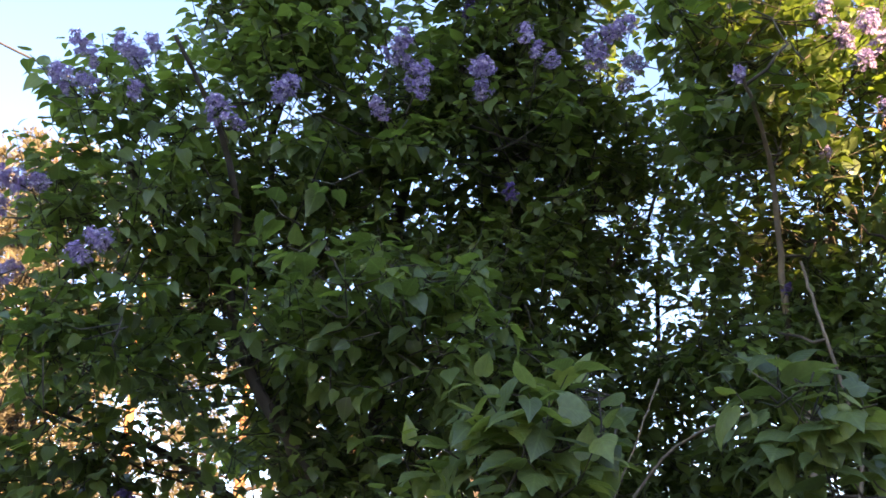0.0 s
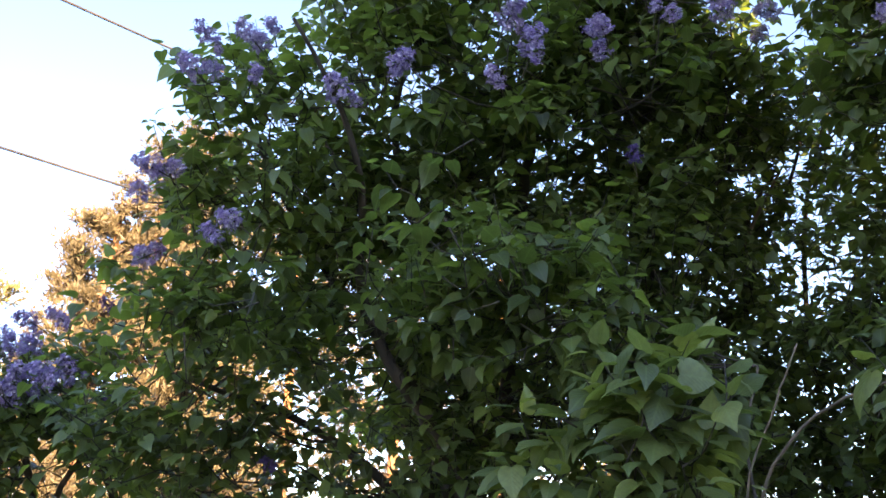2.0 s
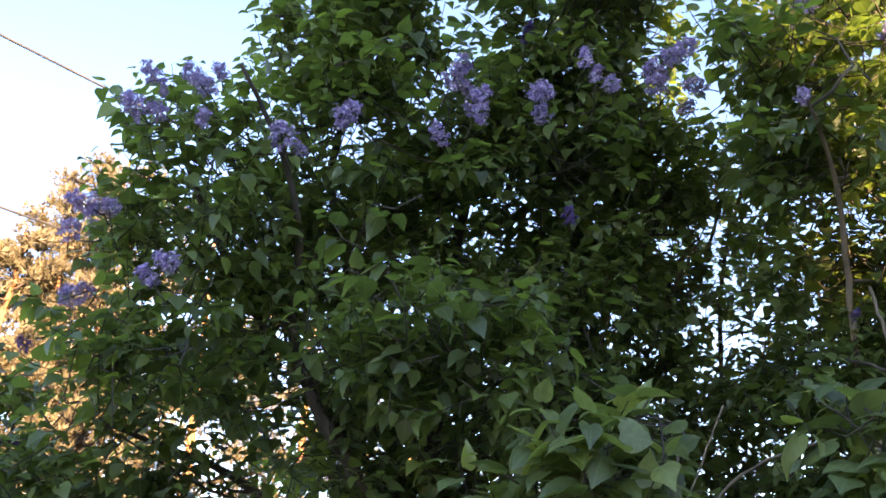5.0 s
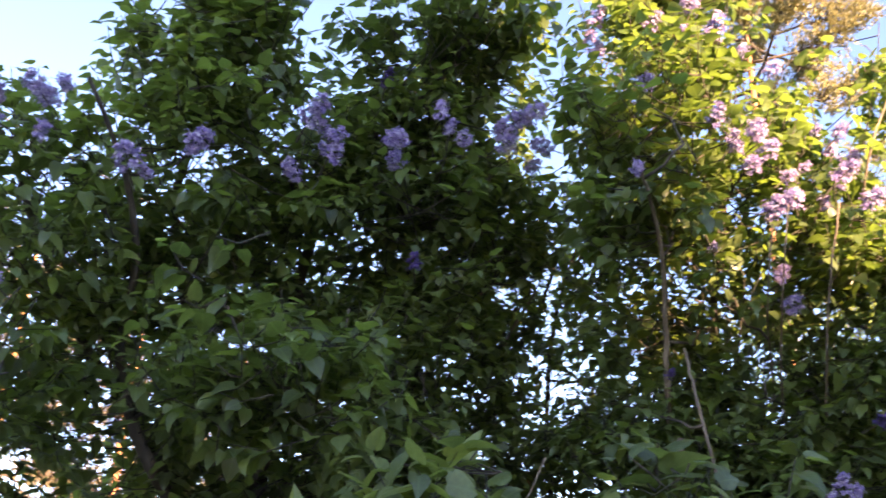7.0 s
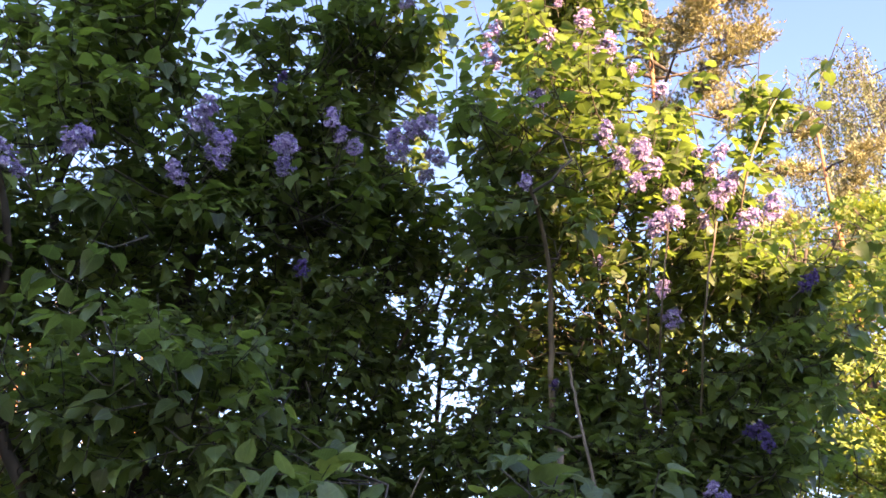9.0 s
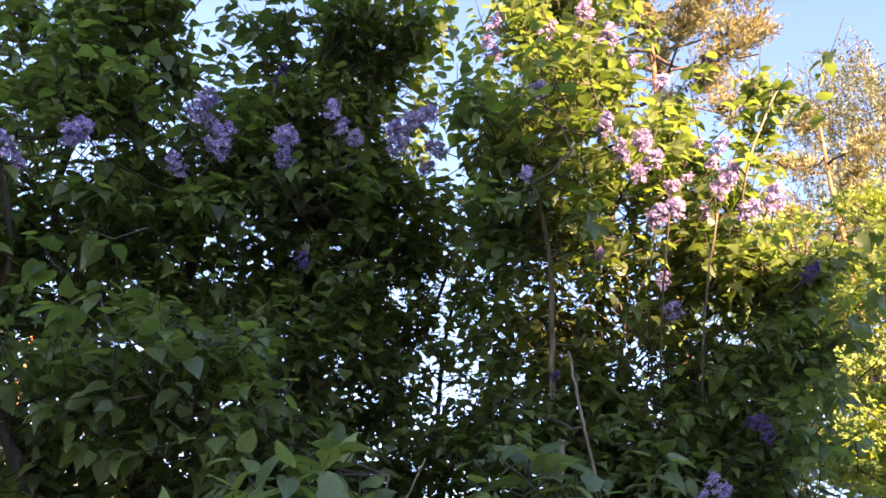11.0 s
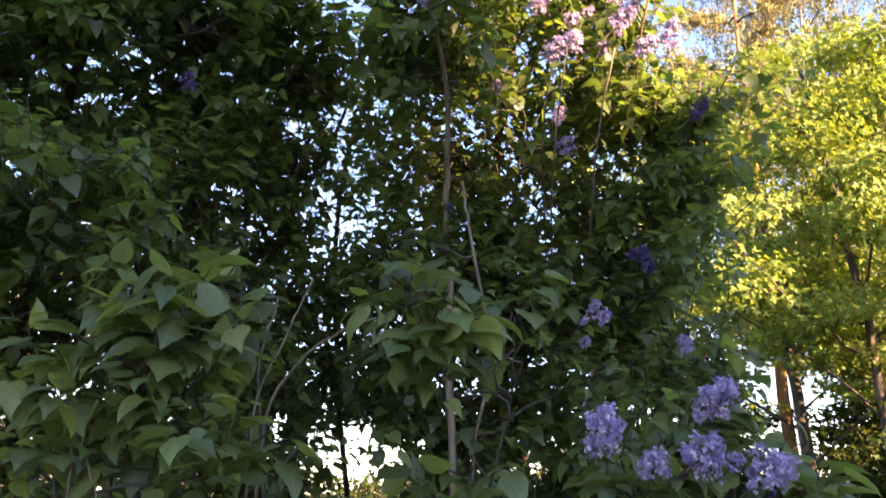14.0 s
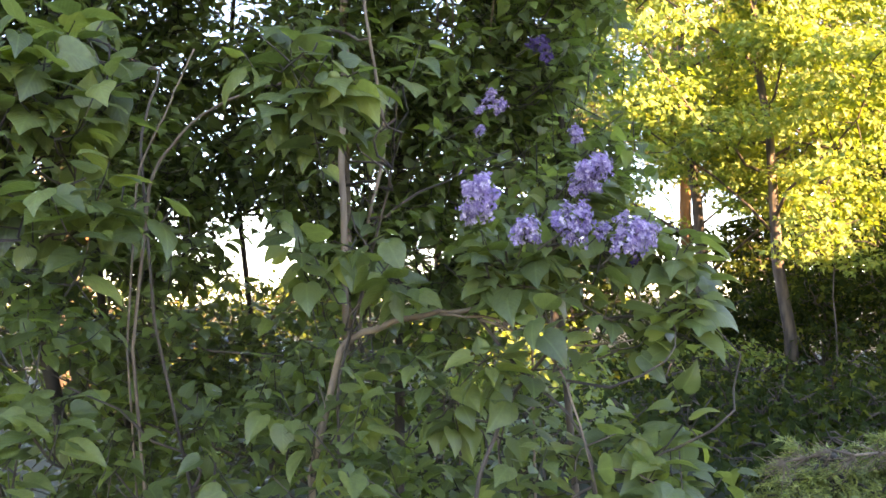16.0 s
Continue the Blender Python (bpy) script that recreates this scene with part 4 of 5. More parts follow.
lilac('lilac_bush', 'lilac bush with pale stems and pink-violet flowers in evening sun', 2, (1.2, 2.5, 0),
    sunny_lobes + deeper(sunny_lobes, 0.42, 1.05, 0.46) + [(1.62, 1.88, 3.27, 0.10, 16),
    (1.64, 1.92, 3.13, 0.10, 20),
    (1.60, 2.02, 3.00, 0.16, 24),
    (1.72, 2.13, 2.45, 0.15, 40),
    (1.74, 2.18, 2.20, 0.16, 42),
    (1.74, 2.20, 1.95, 0.16, 40),
    (1.66, 2.04, 2.75, 0.22, 58),
    (1.70, 2.10, 2.57, 0.15, 29),
    (1.56, 2.14, 2.41, 0.28, 97),
    (1.60, 2.17, 2.25, 0.18, 42),
    (1.47, 2.11, 2.06, 0.22, 63),
    (1.30, 2.33, 2.01, 0.28, 97),
    (1.17, 2.58, 1.81, 0.25, 65),
    (1.37, 2.10, 1.81, 0.25, 79),
    (0.93, 2.61, 1.86, 0.24, 60),
    (0.90, 2.12, 1.34, 0.24, 60),
    (0.92, 1.88, 1.11, 0.22, 24),
    (0.69, 1.95, 1.09, 0.24, 34),
    (0.78, 2.26, 1.25, 0.13, 20),
    (0.98, 1.61, 1.03, 0.2, 36),
    (1.02, 2.49, 1.77, 0.25, 45)] + [(1.21, 2.42, 1.68, 0.25, 62),
    (1.34, 2.24, 1.62, 0.25, 62),
    (1.55, 2.23, 1.75, 0.25, 45),
    (1.65, 2.25, 1.96, 0.25, 45),
    (1.02, 2.28, 1.53, 0.25, 45),
    (1.30, 2.37, 1.35, 0.22, 36),
    (1.43, 2.30, 1.25, 0.22, 36),
    (1.02, 2.80, 1.72, 0.22, 36),
    (1.10, 2.79, 1.47, 0.22, 36),
    (0.78, 2.77, 1.22, 0.22, 36),
    (1.42, 2.65, 1.63, 0.22, 36),
    (1.34, 2.69, 1.45, 0.22, 36),
    (-0.15, 2.65, 1.46, 0.22, 36),
    (-0.02, 2.65, 1.36, 0.22, 36),
    (1.06, 2.49, 1.62, 0.22, 40),
    (1.25, 2.41, 1.55, 0.22, 56),
    (1.21, 2.60, 3.15, 0.3, 60),
    (1.19, 2.66, 2.81, 0.26, 50)] + [(1.15, 2.65, 2.59, 0.24, 40),
    (1.18, 2.46, 3.10, 0.3, 60),
    (1.37, 2.44, 2.95, 0.3, 60),
    (1.61, 2.40, 2.89, 0.26, 45),
    (1.41, 2.53, 2.59, 0.35, 60),
    (1.70, 2.34, 2.64, 0.24, 36),
    (1.20, 2.90, 2.20, 0.32, 60),
    (1.50, 2.85, 2.30, 0.30, 55),
    (1.05, 2.95, 1.95, 0.30, 50),
    (1.55, 2.75, 1.95, 0.30, 50),
    (1.75, 2.60, 2.15, 0.22, 34),
    (1.00, 2.75, 0.50, 0.32, 50),
    (1.50, 2.65, 0.50, 0.32, 50),
    (1.90, 2.40, 0.55, 0.32, 50),
    (1.40, 3.00, 0.80, 0.32, 50),
    (1.90, 2.85, 0.90, 0.32, 50)],
    [([(0.98, 2.40, -0.04), (0.88, 2.12, 1.61), (0.87, 2.10, 1.86), (0.87, 2.06, 2.09)], 0.01, 0.009, PALE_BARK, 'cut pale brown stem'),
    ([(1.05, 2.45, -0.04), (0.95, 2.15, 1.61), (0.99, 2.10, 1.86), (0.95, 2.07, 2.07), (0.93, 2.08, 2.22), (0.94, 2.14, 2.36)], 0.0055, 0.004, PALE_BARK, 'bare pale brown stem'),
    ([(1.10, 2.60, -0.04), (0.94, 2.29, 2.23), (0.91, 2.18, 2.44), (0.87, 2.06, 2.60), (0.80, 1.93, 2.69), (0.73, 1.81, 2.74)], 0.013, 0.004, PALE_BARK, '')] + [([(1.20, 2.60, -0.04), (1.21, 2.52, 2.21), (1.17, 2.40, 2.62), (1.20, 2.31, 2.91), (1.12, 2.18, 3.26), (1.00, 2.09, 3.60)], 0.02, 0.006, LILAC_BARK, ''),
    ([(1.50, 2.40, -0.04), (1.42, 2.30, 2.17), (1.27, 1.91, 2.51), (1.30, 1.86, 2.70)], 0.0042, 0.0025, PALE_BARK, 'slim pale stem in sunlight'),
    ([(1.40, 2.50, -0.04), (1.32, 2.36, 2.18), (1.14, 1.92, 2.50), (1.14, 1.84, 2.67)], 0.004, 0.0022, PALE_BARK, 'slim pale stem in sunlight')] + [([(1.35, 2.60, -0.04), (1.29, 2.33, 2.34), (1.11, 1.94, 2.51), (1.11, 1.88, 2.63)], 0.0036, 0.002, PALE_BARK, 'slim pale stem in sunlight'),
    ([(1.60, 2.40, -0.04), (1.61, 2.36, 2.19), (1.57, 2.20, 2.70), (1.45, 1.90, 2.89), (1.50, 1.84, 3.04), (1.60, 1.87, 3.20)], 0.0048, 0.0025, PALE_BARK, 'slim pale stem in sunlight'),
    ([(1.75, 2.30, -0.04), (1.67, 2.27, 2.17), (1.69, 2.14, 2.49), (1.70, 2.02, 2.73)], 0.014, 0.005, LILAC_BARK, '')],
    [(0.74, 2.06, 3.43, 0.058, 0),
    (0.72, 2.10, 3.39, 0.054, 0),
    (0.75, 2.12, 3.36, 0.054, 0),
    (0.84, 2.00, 3.53, 0.055, 0),
    (0.94, 2.01, 3.56, 0.050, 0),
    (0.86, 1.92, 3.31, 0.055, 0),
    (0.96, 1.93, 3.32, 0.046, 0),
    (1.00, 1.95, 3.44, 0.074, 0),
    (1.06, 1.94, 3.33, 0.079, 0),
    (1.15, 1.95, 3.27, 0.050, 0),
    (1.24, 1.95, 3.21, 0.054, 0),
    (0.79, 1.84, 3.03, 0.055, 0),
    (0.71, 1.77, 2.71, 0.057, 0),
    (0.97, 1.83, 2.93, 0.058, 0),
    (1.02, 1.84, 2.88, 0.066, 0),
    (1.07, 1.81, 2.88, 0.066, 0),
    (1.03, 1.85, 2.85, 0.050, 0),
    (1.11, 1.82, 2.84, 0.066, 0)] + [(1.07, 1.86, 2.81, 0.064, 0),
    (1.30, 1.89, 2.96, 0.051, 0),
    (1.36, 1.86, 2.95, 0.069, 0),
    (1.34, 1.90, 2.91, 0.054, 0),
    (1.33, 1.85, 2.79, 0.072, 0),
    (1.21, 1.91, 2.81, 0.055, 0),
    (1.14, 1.89, 2.70, 0.072, 0),
    (1.17, 1.86, 2.71, 0.064, 0),
    (1.34, 1.98, 2.78, 0.066, 0),
    (1.40, 1.84, 2.72, 0.069, 0),
    (1.45, 1.80, 2.74, 0.069, 0),
    (1.29, 1.95, 2.87, 0.051, 0),
    (1.39, 1.89, 2.87, 0.060, 0),
    (1.21, 2.04, 2.57, 0.054, 0),
    (1.24, 2.06, 2.49, 0.057, 0),
    (0.91, 2.17, 2.30, 0.039, 1),
    (1.45, 2.04, 2.17, 0.071, 1),
    (1.55, 1.83, 2.54, 0.074, 1)] + [(1.04, 2.09, 2.66, 0.041, 0),
    (1.29, 2.06, 2.00, 0.049, 0),
    (1.47, 1.91, 1.89, 0.072, 0),
    (1.32, 2.04, 1.98, 0.060, 0),
    (1.27, 2.07, 1.97, 0.041, 0),
    (1.27, 2.08, 1.91, 0.035, 0),
    (1.43, 1.99, 2.13, 0.068, 1)], 0.047, 300, 0.15, clump=0.07, full=1.0)

lilac('lilac_bush', 'leafy young lilac shoots with large mid-green leaves, no flowers', 3, (0.08, 1.6, 0),
    [(0.21, 1.50, 1.87, 0.1, 6),
    (0.07, 1.48, 1.80, 0.14, 9),
    (0.20, 1.47, 1.77, 0.14, 7),
    (-0.07, 1.54, 1.73, 0.12, 6),
    (0.10, 1.49, 1.70, 0.16, 10),
    (0.08, 1.50, 1.63, 0.2, 11),
    (0.21, 1.48, 1.63, 0.18, 9),
    (0.15, 1.40, 1.80, 0.12, 5),
    (0.13, 1.45, 1.35, 0.14, 3),
    (0.18, 1.39, 1.25, 0.1, 2),
    (0.12, 1.42, 1.18, 0.15, 3)],
    [([(0.01, 1.45, 1.65), (0.01, 1.46, 1.59), (0.01, 1.46, 1.53), (-0.01, 1.48, 1.46)], 0.0025, 0.002, PALE_BARK, 'thin bare pale twig'),
    ([(0.02, 1.45, 1.65), (0.03, 1.46, 1.59), (0.05, 1.46, 1.53), (0.06, 1.48, 1.46)], 0.0025, 0.002, PALE_BARK, 'thin bare pale twig'),
    ([(0.12, 1.75, -0.04), (0.07, 1.55, 1.60), (0.09, 1.51, 1.72), (0.17, 1.48, 1.83)], 0.006, 0.003, LILAC_BARK, '')] + [([(0.02, 1.62, -0.04), (-0.03, 1.60, 1.62), (-0.07, 1.57, 1.71)], 0.005, 0.003, LILAC_BARK, '')],
    [], 0.058, 300, 0.13, flat=0.6, droop=0.16, fine=True, spray=1)

lilac('lilac_bush', 'thin arching lilac shoots with large hanging leaves', 4, (0.85, 1.75, 0),
    [(0.49, 1.38, 1.87, 0.09, 3),
    (0.53, 1.33, 1.80, 0.11, 3),
    (0.62, 1.29, 1.81, 0.11, 3),
    (0.58, 1.37, 1.75, 0.12, 3),
    (0.72, 1.35, 1.80, 0.11, 2),
    (0.56, 1.42, 1.91, 0.06, 2),
    (0.69, 1.50, 1.58, 0.1, 2),
    (0.75, 1.43, 1.50, 0.1, 2),
    (0.64, 1.58, 1.51, 0.08, 2)],
    [([(0.55, 1.90, -0.04), (0.36, 1.82, 1.68), (0.43, 1.74, 1.80), (0.53, 1.61, 1.85), (0.58, 1.49, 1.84), (0.67, 1.37, 1.78)], 0.004, 0.002, PALE_BARK, ''),
    ([(0.50, 1.95, -0.04), (0.34, 1.87, 1.69), (0.40, 1.79, 1.86), (0.44, 1.75, 1.96)], 0.003, 0.0015, PALE_BARK, ''),
    ([(0.90, 1.70, -0.04), (0.69, 1.60, 1.25), (0.73, 1.55, 1.47), (0.74, 1.42, 1.68), (0.72, 1.34, 1.81)], 0.004, 0.002, LILAC_BARK, '')],
    [], 0.064, 150, 0.12, droop=0.35, fine=True, spray=1)

lilac('lilac_bush', 'low lilac bush with a grey arched branch and pale violet flowers', 5, (1.0, 1.45, 0),
    [(0.92, 1.35, 1.53, 0.12, 10),
    (1.05, 1.33, 1.54, 0.13, 12),
    (1.15, 1.27, 1.55, 0.12, 10),
    (1.08, 1.36, 1.64, 0.08, 6),
    (0.99, 1.32, 1.41, 0.11, 2),
    (1.12, 1.29, 1.42, 0.12, 2),
    (1.22, 1.21, 1.52, 0.07, 5),
    (0.91, 1.36, 1.32, 0.11, 3),
    (1.17, 1.19, 1.40, 0.08, 2),
    (1.13, 1.20, 1.22, 0.11, 5),
    (1.13, 1.12, 1.16, 0.09, 5),
    (1.07, 1.23, 1.14, 0.12, 6),
    (0.94, 1.30, 1.10, 0.13, 6),
    (0.90, 1.47, 1.23, 0.14, 7),
    (0.66, 1.45, 1.21, 0.14, 4),
    (0.64, 1.57, 1.27, 0.12, 4),
    (0.66, 1.38, 1.11, 0.14, 4),
    (0.55, 1.57, 1.09, 0.14, 4)] + [(1.21, 1.16, 1.44, 0.05, 4)],
    [([(0.90, 1.39, 1.40), (0.97, 1.33, 1.37), (1.05, 1.28, 1.35), (1.12, 1.22, 1.36)], 0.003, 0.0015, PALE_BARK, 'thin bare pale twig'),
    ([(0.85, 1.46, 1.41), (0.94, 1.35, 1.39), (1.00, 1.28, 1.31), (1.01, 1.23, 1.21), (1.02, 1.20, 1.10)], 0.0028, 0.0015, PALE_BARK, 'thin bare pale twig'),
    ([(1.02, 1.20, 1.15), (1.07, 1.15, 1.14), (1.09, 1.12, 1.12)], 0.002, 0.0012, PALE_BARK, 'thin bare pale twig')] + [([(0.85, 1.60, -0.04), (0.70, 1.61, 1.34), (0.77, 1.54, 1.39), (0.84, 1.48, 1.41), (0.91, 1.43, 1.42), (0.99, 1.37, 1.49), (1.03, 1.28, 1.55)], 0.009, 0.003, PALE_BARK, 'arched grey branch'),
    ([(0.91, 1.43, 1.41), (0.97, 1.34, 1.29), (1.01, 1.29, 1.24), (1.03, 1.24, 1.17), (1.03, 1.22, 1.08)], 0.0035, 0.0025, LILAC_BARK, ''),
    ([(1.00, 1.40, -0.04), (0.86, 1.34, 1.09), (0.94, 1.36, 1.24), (1.03, 1.31, 1.36), (1.17, 1.19, 1.41), (1.23, 1.14, 1.41)], 0.005, 0.0025, LILAC_BARK, '')] + [([(1.10, 1.35, -0.04), (0.99, 1.26, 1.07), (1.09, 1.19, 1.14), (1.13, 1.13, 1.18)], 0.004, 0.002, LILAC_BARK, '')],
    [(0.84, 1.27, 1.62, 0.081, 0),
    (0.84, 1.30, 1.58, 0.029, 0),
    (0.92, 1.24, 1.56, 0.064, 0),
    (0.99, 1.19, 1.57, 0.073, 0),
    (1.06, 1.21, 1.56, 0.046, 0),
    (1.10, 1.28, 1.68, 0.070, 0),
    (1.10, 1.32, 1.66, 0.057, 0),
    (1.07, 1.14, 1.54, 0.070, 0),
    (1.11, 1.16, 1.55, 0.052, 0),
    (1.05, 1.15, 1.57, 0.026, 0),
    (1.07, 1.31, 1.64, 0.029, 0),
    (1.13, 1.22, 1.50, 0.023, 1)], 0.058, 300, 0.13, fine=True, spray=1)

lilac('lilac_bush', 'sparse lilac bush with upright violet flowers, in shade', 6, (-1.5, 2.6, 0),
    [(-1.60, 2.36, 1.99, 0.2, 37),
    (-1.81, 2.31, 2.09, 0.25, 55),
    (-1.53, 2.52, 2.06, 0.2, 31),
    (-1.51, 2.45, 1.82, 0.25, 30),
    (-1.66, 2.35, 1.80, 0.25, 35),
    (-1.86, 2.30, 1.89, 0.3, 76),
    (-1.44, 2.42, 2.18, 0.12, 15),
    (-1.35, 2.55, 1.78, 0.2, 18),
    (-1.83, 2.52, 2.23, 0.12, 15)],
    [([(-1.60, 2.50, -0.04), (-1.63, 2.50, 1.68), (-1.67, 2.45, 1.91), (-1.66, 2.42, 2.11)], 0.02, 0.005, LILAC_BARK, ''),
    ([(-1.40, 2.60, -0.04), (-1.44, 2.62, 1.72), (-1.56, 2.52, 1.95), (-1.56, 2.48, 2.12)], 0.016, 0.005, LILAC_BARK, ''),
    ([(-1.50, 2.60, -0.04), (-1.58, 2.53, 1.71), (-1.50, 2.56, 1.92), (-1.48, 2.52, 2.17)], 0.014, 0.004, LILAC_BARK, '')],
    [(-1.48, 2.19, 2.03, 0.102, 0),
    (-1.52, 2.16, 2.02, 0.070, 0),
    (-1.54, 2.16, 1.98, 0.081, 0),
    (-1.38, 2.31, 2.27, 0.062, 1),
    (-1.74, 2.44, 2.27, 0.077, 0),
    (-1.68, 2.48, 2.30, 0.068, 0),
    (-1.65, 2.51, 2.28, 0.068, 0),
    (-1.71, 2.37, 2.17, 0.086, 0),
    (-1.52, 2.40, 2.09, 0.083, 0),
    (-1.72, 2.48, 2.20, 0.077, 0),
    (-1.78, 2.42, 2.23, 0.068, 0),
    (-1.43, 2.47, 2.02, 0.057, 1)], 0.05, 200, 0.16)

lilac('lilac_bush', 'dark small-leaved lilac growth further back against bright sky', 7, (0.95, 3.0, 0),
    [(0.55, 2.75, 2.95, 0.20, 38),
    (0.36, 2.75, 2.76, 0.20, 38),
    (0.70, 2.85, 2.55, 0.16, 18),
    (0.91, 2.89, 2.78, 0.2, 14),
    (0.71, 2.87, 2.68, 0.22, 16),
    (0.92, 2.76, 3.05, 0.22, 30),
    (0.54, 2.78, 2.72, 0.24, 47),
    (0.96, 2.64, 3.23, 0.2, 26),
    (0.51, 2.87, 2.46, 0.26, 53),
    (0.36, 2.85, 2.60, 0.26, 53),
    (1.12, 2.88, 2.61, 0.24, 47),
    (0.70, 2.73, 3.01, 0.24, 32),
    (0.85, 2.93, 2.37, 0.24, 41),
    (0.27, 2.95, 2.26, 0.28, 54),
    (0.72, 2.89, 2.24, 0.26, 48),
    (0.81, 2.93, 1.96, 0.22, 35),
    (0.62, 2.94, 2.09, 0.25, 44),
    (0.90, 2.95, 1.24, 0.2, 31),
    (0.65, 3.00, 1.23, 0.22, 35),
    (0.50, 3.02, 1.61, 0.2, 31),
    (1.08, 2.90, 1.61, 0.2, 31)] + [(0.45, 3.03, 1.25, 0.24, 41),
    (0.74, 2.97, 1.84, 0.16, 22),
    (0.61, 3.00, 1.75, 0.16, 22),
    (0.92, 2.92, 1.85, 0.14, 19),
    (0.51, 2.73, 1.65, 0.18, 15),
    (0.84, 2.35, 1.58, 0.18, 17),
    (0.43, 2.72, 1.82, 0.2, 17),
    (0.46, 3.40, 2.41, 0.36, 38),
    (0.54, 3.39, 1.95, 0.3, 27),
    (1.13, 3.19, 2.33, 0.32, 30),
    (1.29, 3.12, 1.88, 0.3, 27),
    (1.14, 3.10, 1.36, 0.26, 20),
    (0.24, 3.31, 1.93, 0.34, 34),
    (1.30, 3.16, 2.23, 0.3, 27),
    (0.49, 3.33, 1.57, 0.2, 12),
    (0.39, 3.24, 1.32, 0.3, 27),
    (0.60, 2.45, 2.95, 0.14, 24),
    (0.62, 2.50, 2.78, 0.12, 16),
    (-0.15, 2.95, 2.78, 0.26, 48),
    (-0.32, 3.00, 1.98, 0.30, 48)],
    [([(1.05, 3.10, -0.04), (0.76, 2.99, 2.20), (0.78, 2.90, 2.70), (0.88, 2.77, 3.05), (0.96, 2.63, 3.25)], 0.012, 0.004, LILAC_BARK, ''),
    ([(0.42, 3.05, -0.04), (0.57, 3.03, 2.20), (0.58, 2.80, 2.65), (0.65, 2.74, 2.75)], 0.012, 0.005, LILAC_BARK, ''),
    ([(0.53, 2.76, 2.50), (0.58, 2.66, 2.60), (0.63, 2.56, 2.68)], 0.008, 0.004, PALE_BARK, 'bare pale twig')],
    [], 0.042, 120, 0.13, spray=3, full=1.15)


# ---- trees behind ----

pine("tawny sunlit pine tree with orange trunk, beyond the shrubs", 21, (-7.95, 12.72, 0), 7.4, 0.12, 1.8, size=0.14, rich=8, blades=6, needle=TAWNY_NEEDLE, limbs=46, tufts=44)
pine("tawny sunlit pine tree with orange trunk, beyond the shrubs", 27, (-7.50, 13.40, 0), 8.4, 0.12, 2.0, size=0.14, rich=8, blades=6, needle=TAWNY_NEEDLE, limbs=46, tufts=40)
pine("tawny sunlit pine tree with orange trunk, beyond the shrubs", 20, (-7.14, 14.32, 0), 9.6, 0.15, 2.2, size=0.14, rich=8, blades=6, needle=TAWNY_NEEDLE, limbs=50, tufts=40)
pine("tawny sunlit pine tree with orange trunk, beyond the shrubs", 23, (-5.81, 15.97, 0), 8.6, 0.08, 2.5, size=0.14, rich=8, blades=6, needle=TAWNY_NEEDLE, limbs=34)
pine("tawny sunlit pine tree with orange trunk, beyond the shrubs", 24, (-3.60, 15.59, 0), 7.6, 0.08, 2.5, size=0.14, rich=5, blades=5, needle=TAWNY_NEEDLE, limbs=34)
pine("tawny sunlit pine tree with orange trunk, beyond the shrubs", 28, (-1.88, 17.90, 0), 7.4, 0.08, 2.6, size=0.14, rich=5, blades=5, needle=TAWNY_NEEDLE)
pine("tawny sunlit pine tree with orange trunk, beyond the shrubs", 30, (1.15, 21.97, 0), 5.0, 0.1, 2.6, size=0.14, rich=5, blades=5, needle=TAWNY_NEEDLE)
pine("tawny sunlit pine tree with orange trunk, beyond the shrubs", 38, (9.30, 19.94, 0), 6.0, 0.1, 2.6, size=0.14, rich=5, blades=5, needle=TAWNY_NEEDLE)
pine("pale green pine tree, far off", 26, (-10.60, 12.20, 0), 7.6, 0.3, 1.4, size=0.15, rich=8, blades=7)
pine("tall sunlit pine tree with orange upper trunk", 22, (9.9, 17.35, 0), 20.8, 0.71, 3.3, lean=(0.4, 0), r0=0.2, limbs=26, size=0.14, tufts=38, rich=12, blades=9, inner=0.5)
pine("golden sunlit pine tree at the edge of the wood", 25, (12.47, 14.34, 0), 12.6, 0.3, 3.4, size=0.14, rich=10, blades=8, limbs=34)
broadleaf("birch_tree", "pale birch tree with fine hanging twigs, in sunlight", 31, (18.38, 18.38, 0), 19.0, 0.3, 5.4, 56000, 0.10, DIAMOND, BIRCH_LEAF, BIRCH_BARK, limb_mat=MAPLE_BARK, hang=1.6, limbs=62, per_spray=24, rise=0.75, r0=0.11)
broadleaf("maple_tree", "maple tree with bright yellow-green leaves in low sun", 32, (9.40, 10.37, 0), 7.6, 0.22, 2.8, 18850, 0.098, LOBED, MAPLE_LEAF, MAPLE_BARK, rise=0.8, per_spray=150, layer=0.32, limbs=19, up=0.6, clump=0.33, jitter=0.40, r0=0.13, lean=(-0.5, 0))
broadleaf("maple_tree", "maple tree with bright yellow-green leaves in low sun", 33, (9.17, 8.49, 0), 7.2, 0.24, 2.9, 20300, 0.098, LOBED, MAPLE_LEAF, MAPLE_BARK, rise=0.8, per_spray=150, layer=0.32, limbs=19, up=0.6, clump=0.33, jitter=0.40, r0=0.10, lean=(-0.55, 0.2))
broadleaf("maple_tree", "slim maple tree with bright yellow-green leaves", 34, (10.52, 7.64, 0), 7.4, 0.16, 3.0, 18850, 0.098, LOBED, MAPLE_LEAF, MAPLE_BARK, rise=0.8, per_spray=150, layer=0.32, limbs=19, up=0.6, clump=0.33, jitter=0.40, r0=0.12)
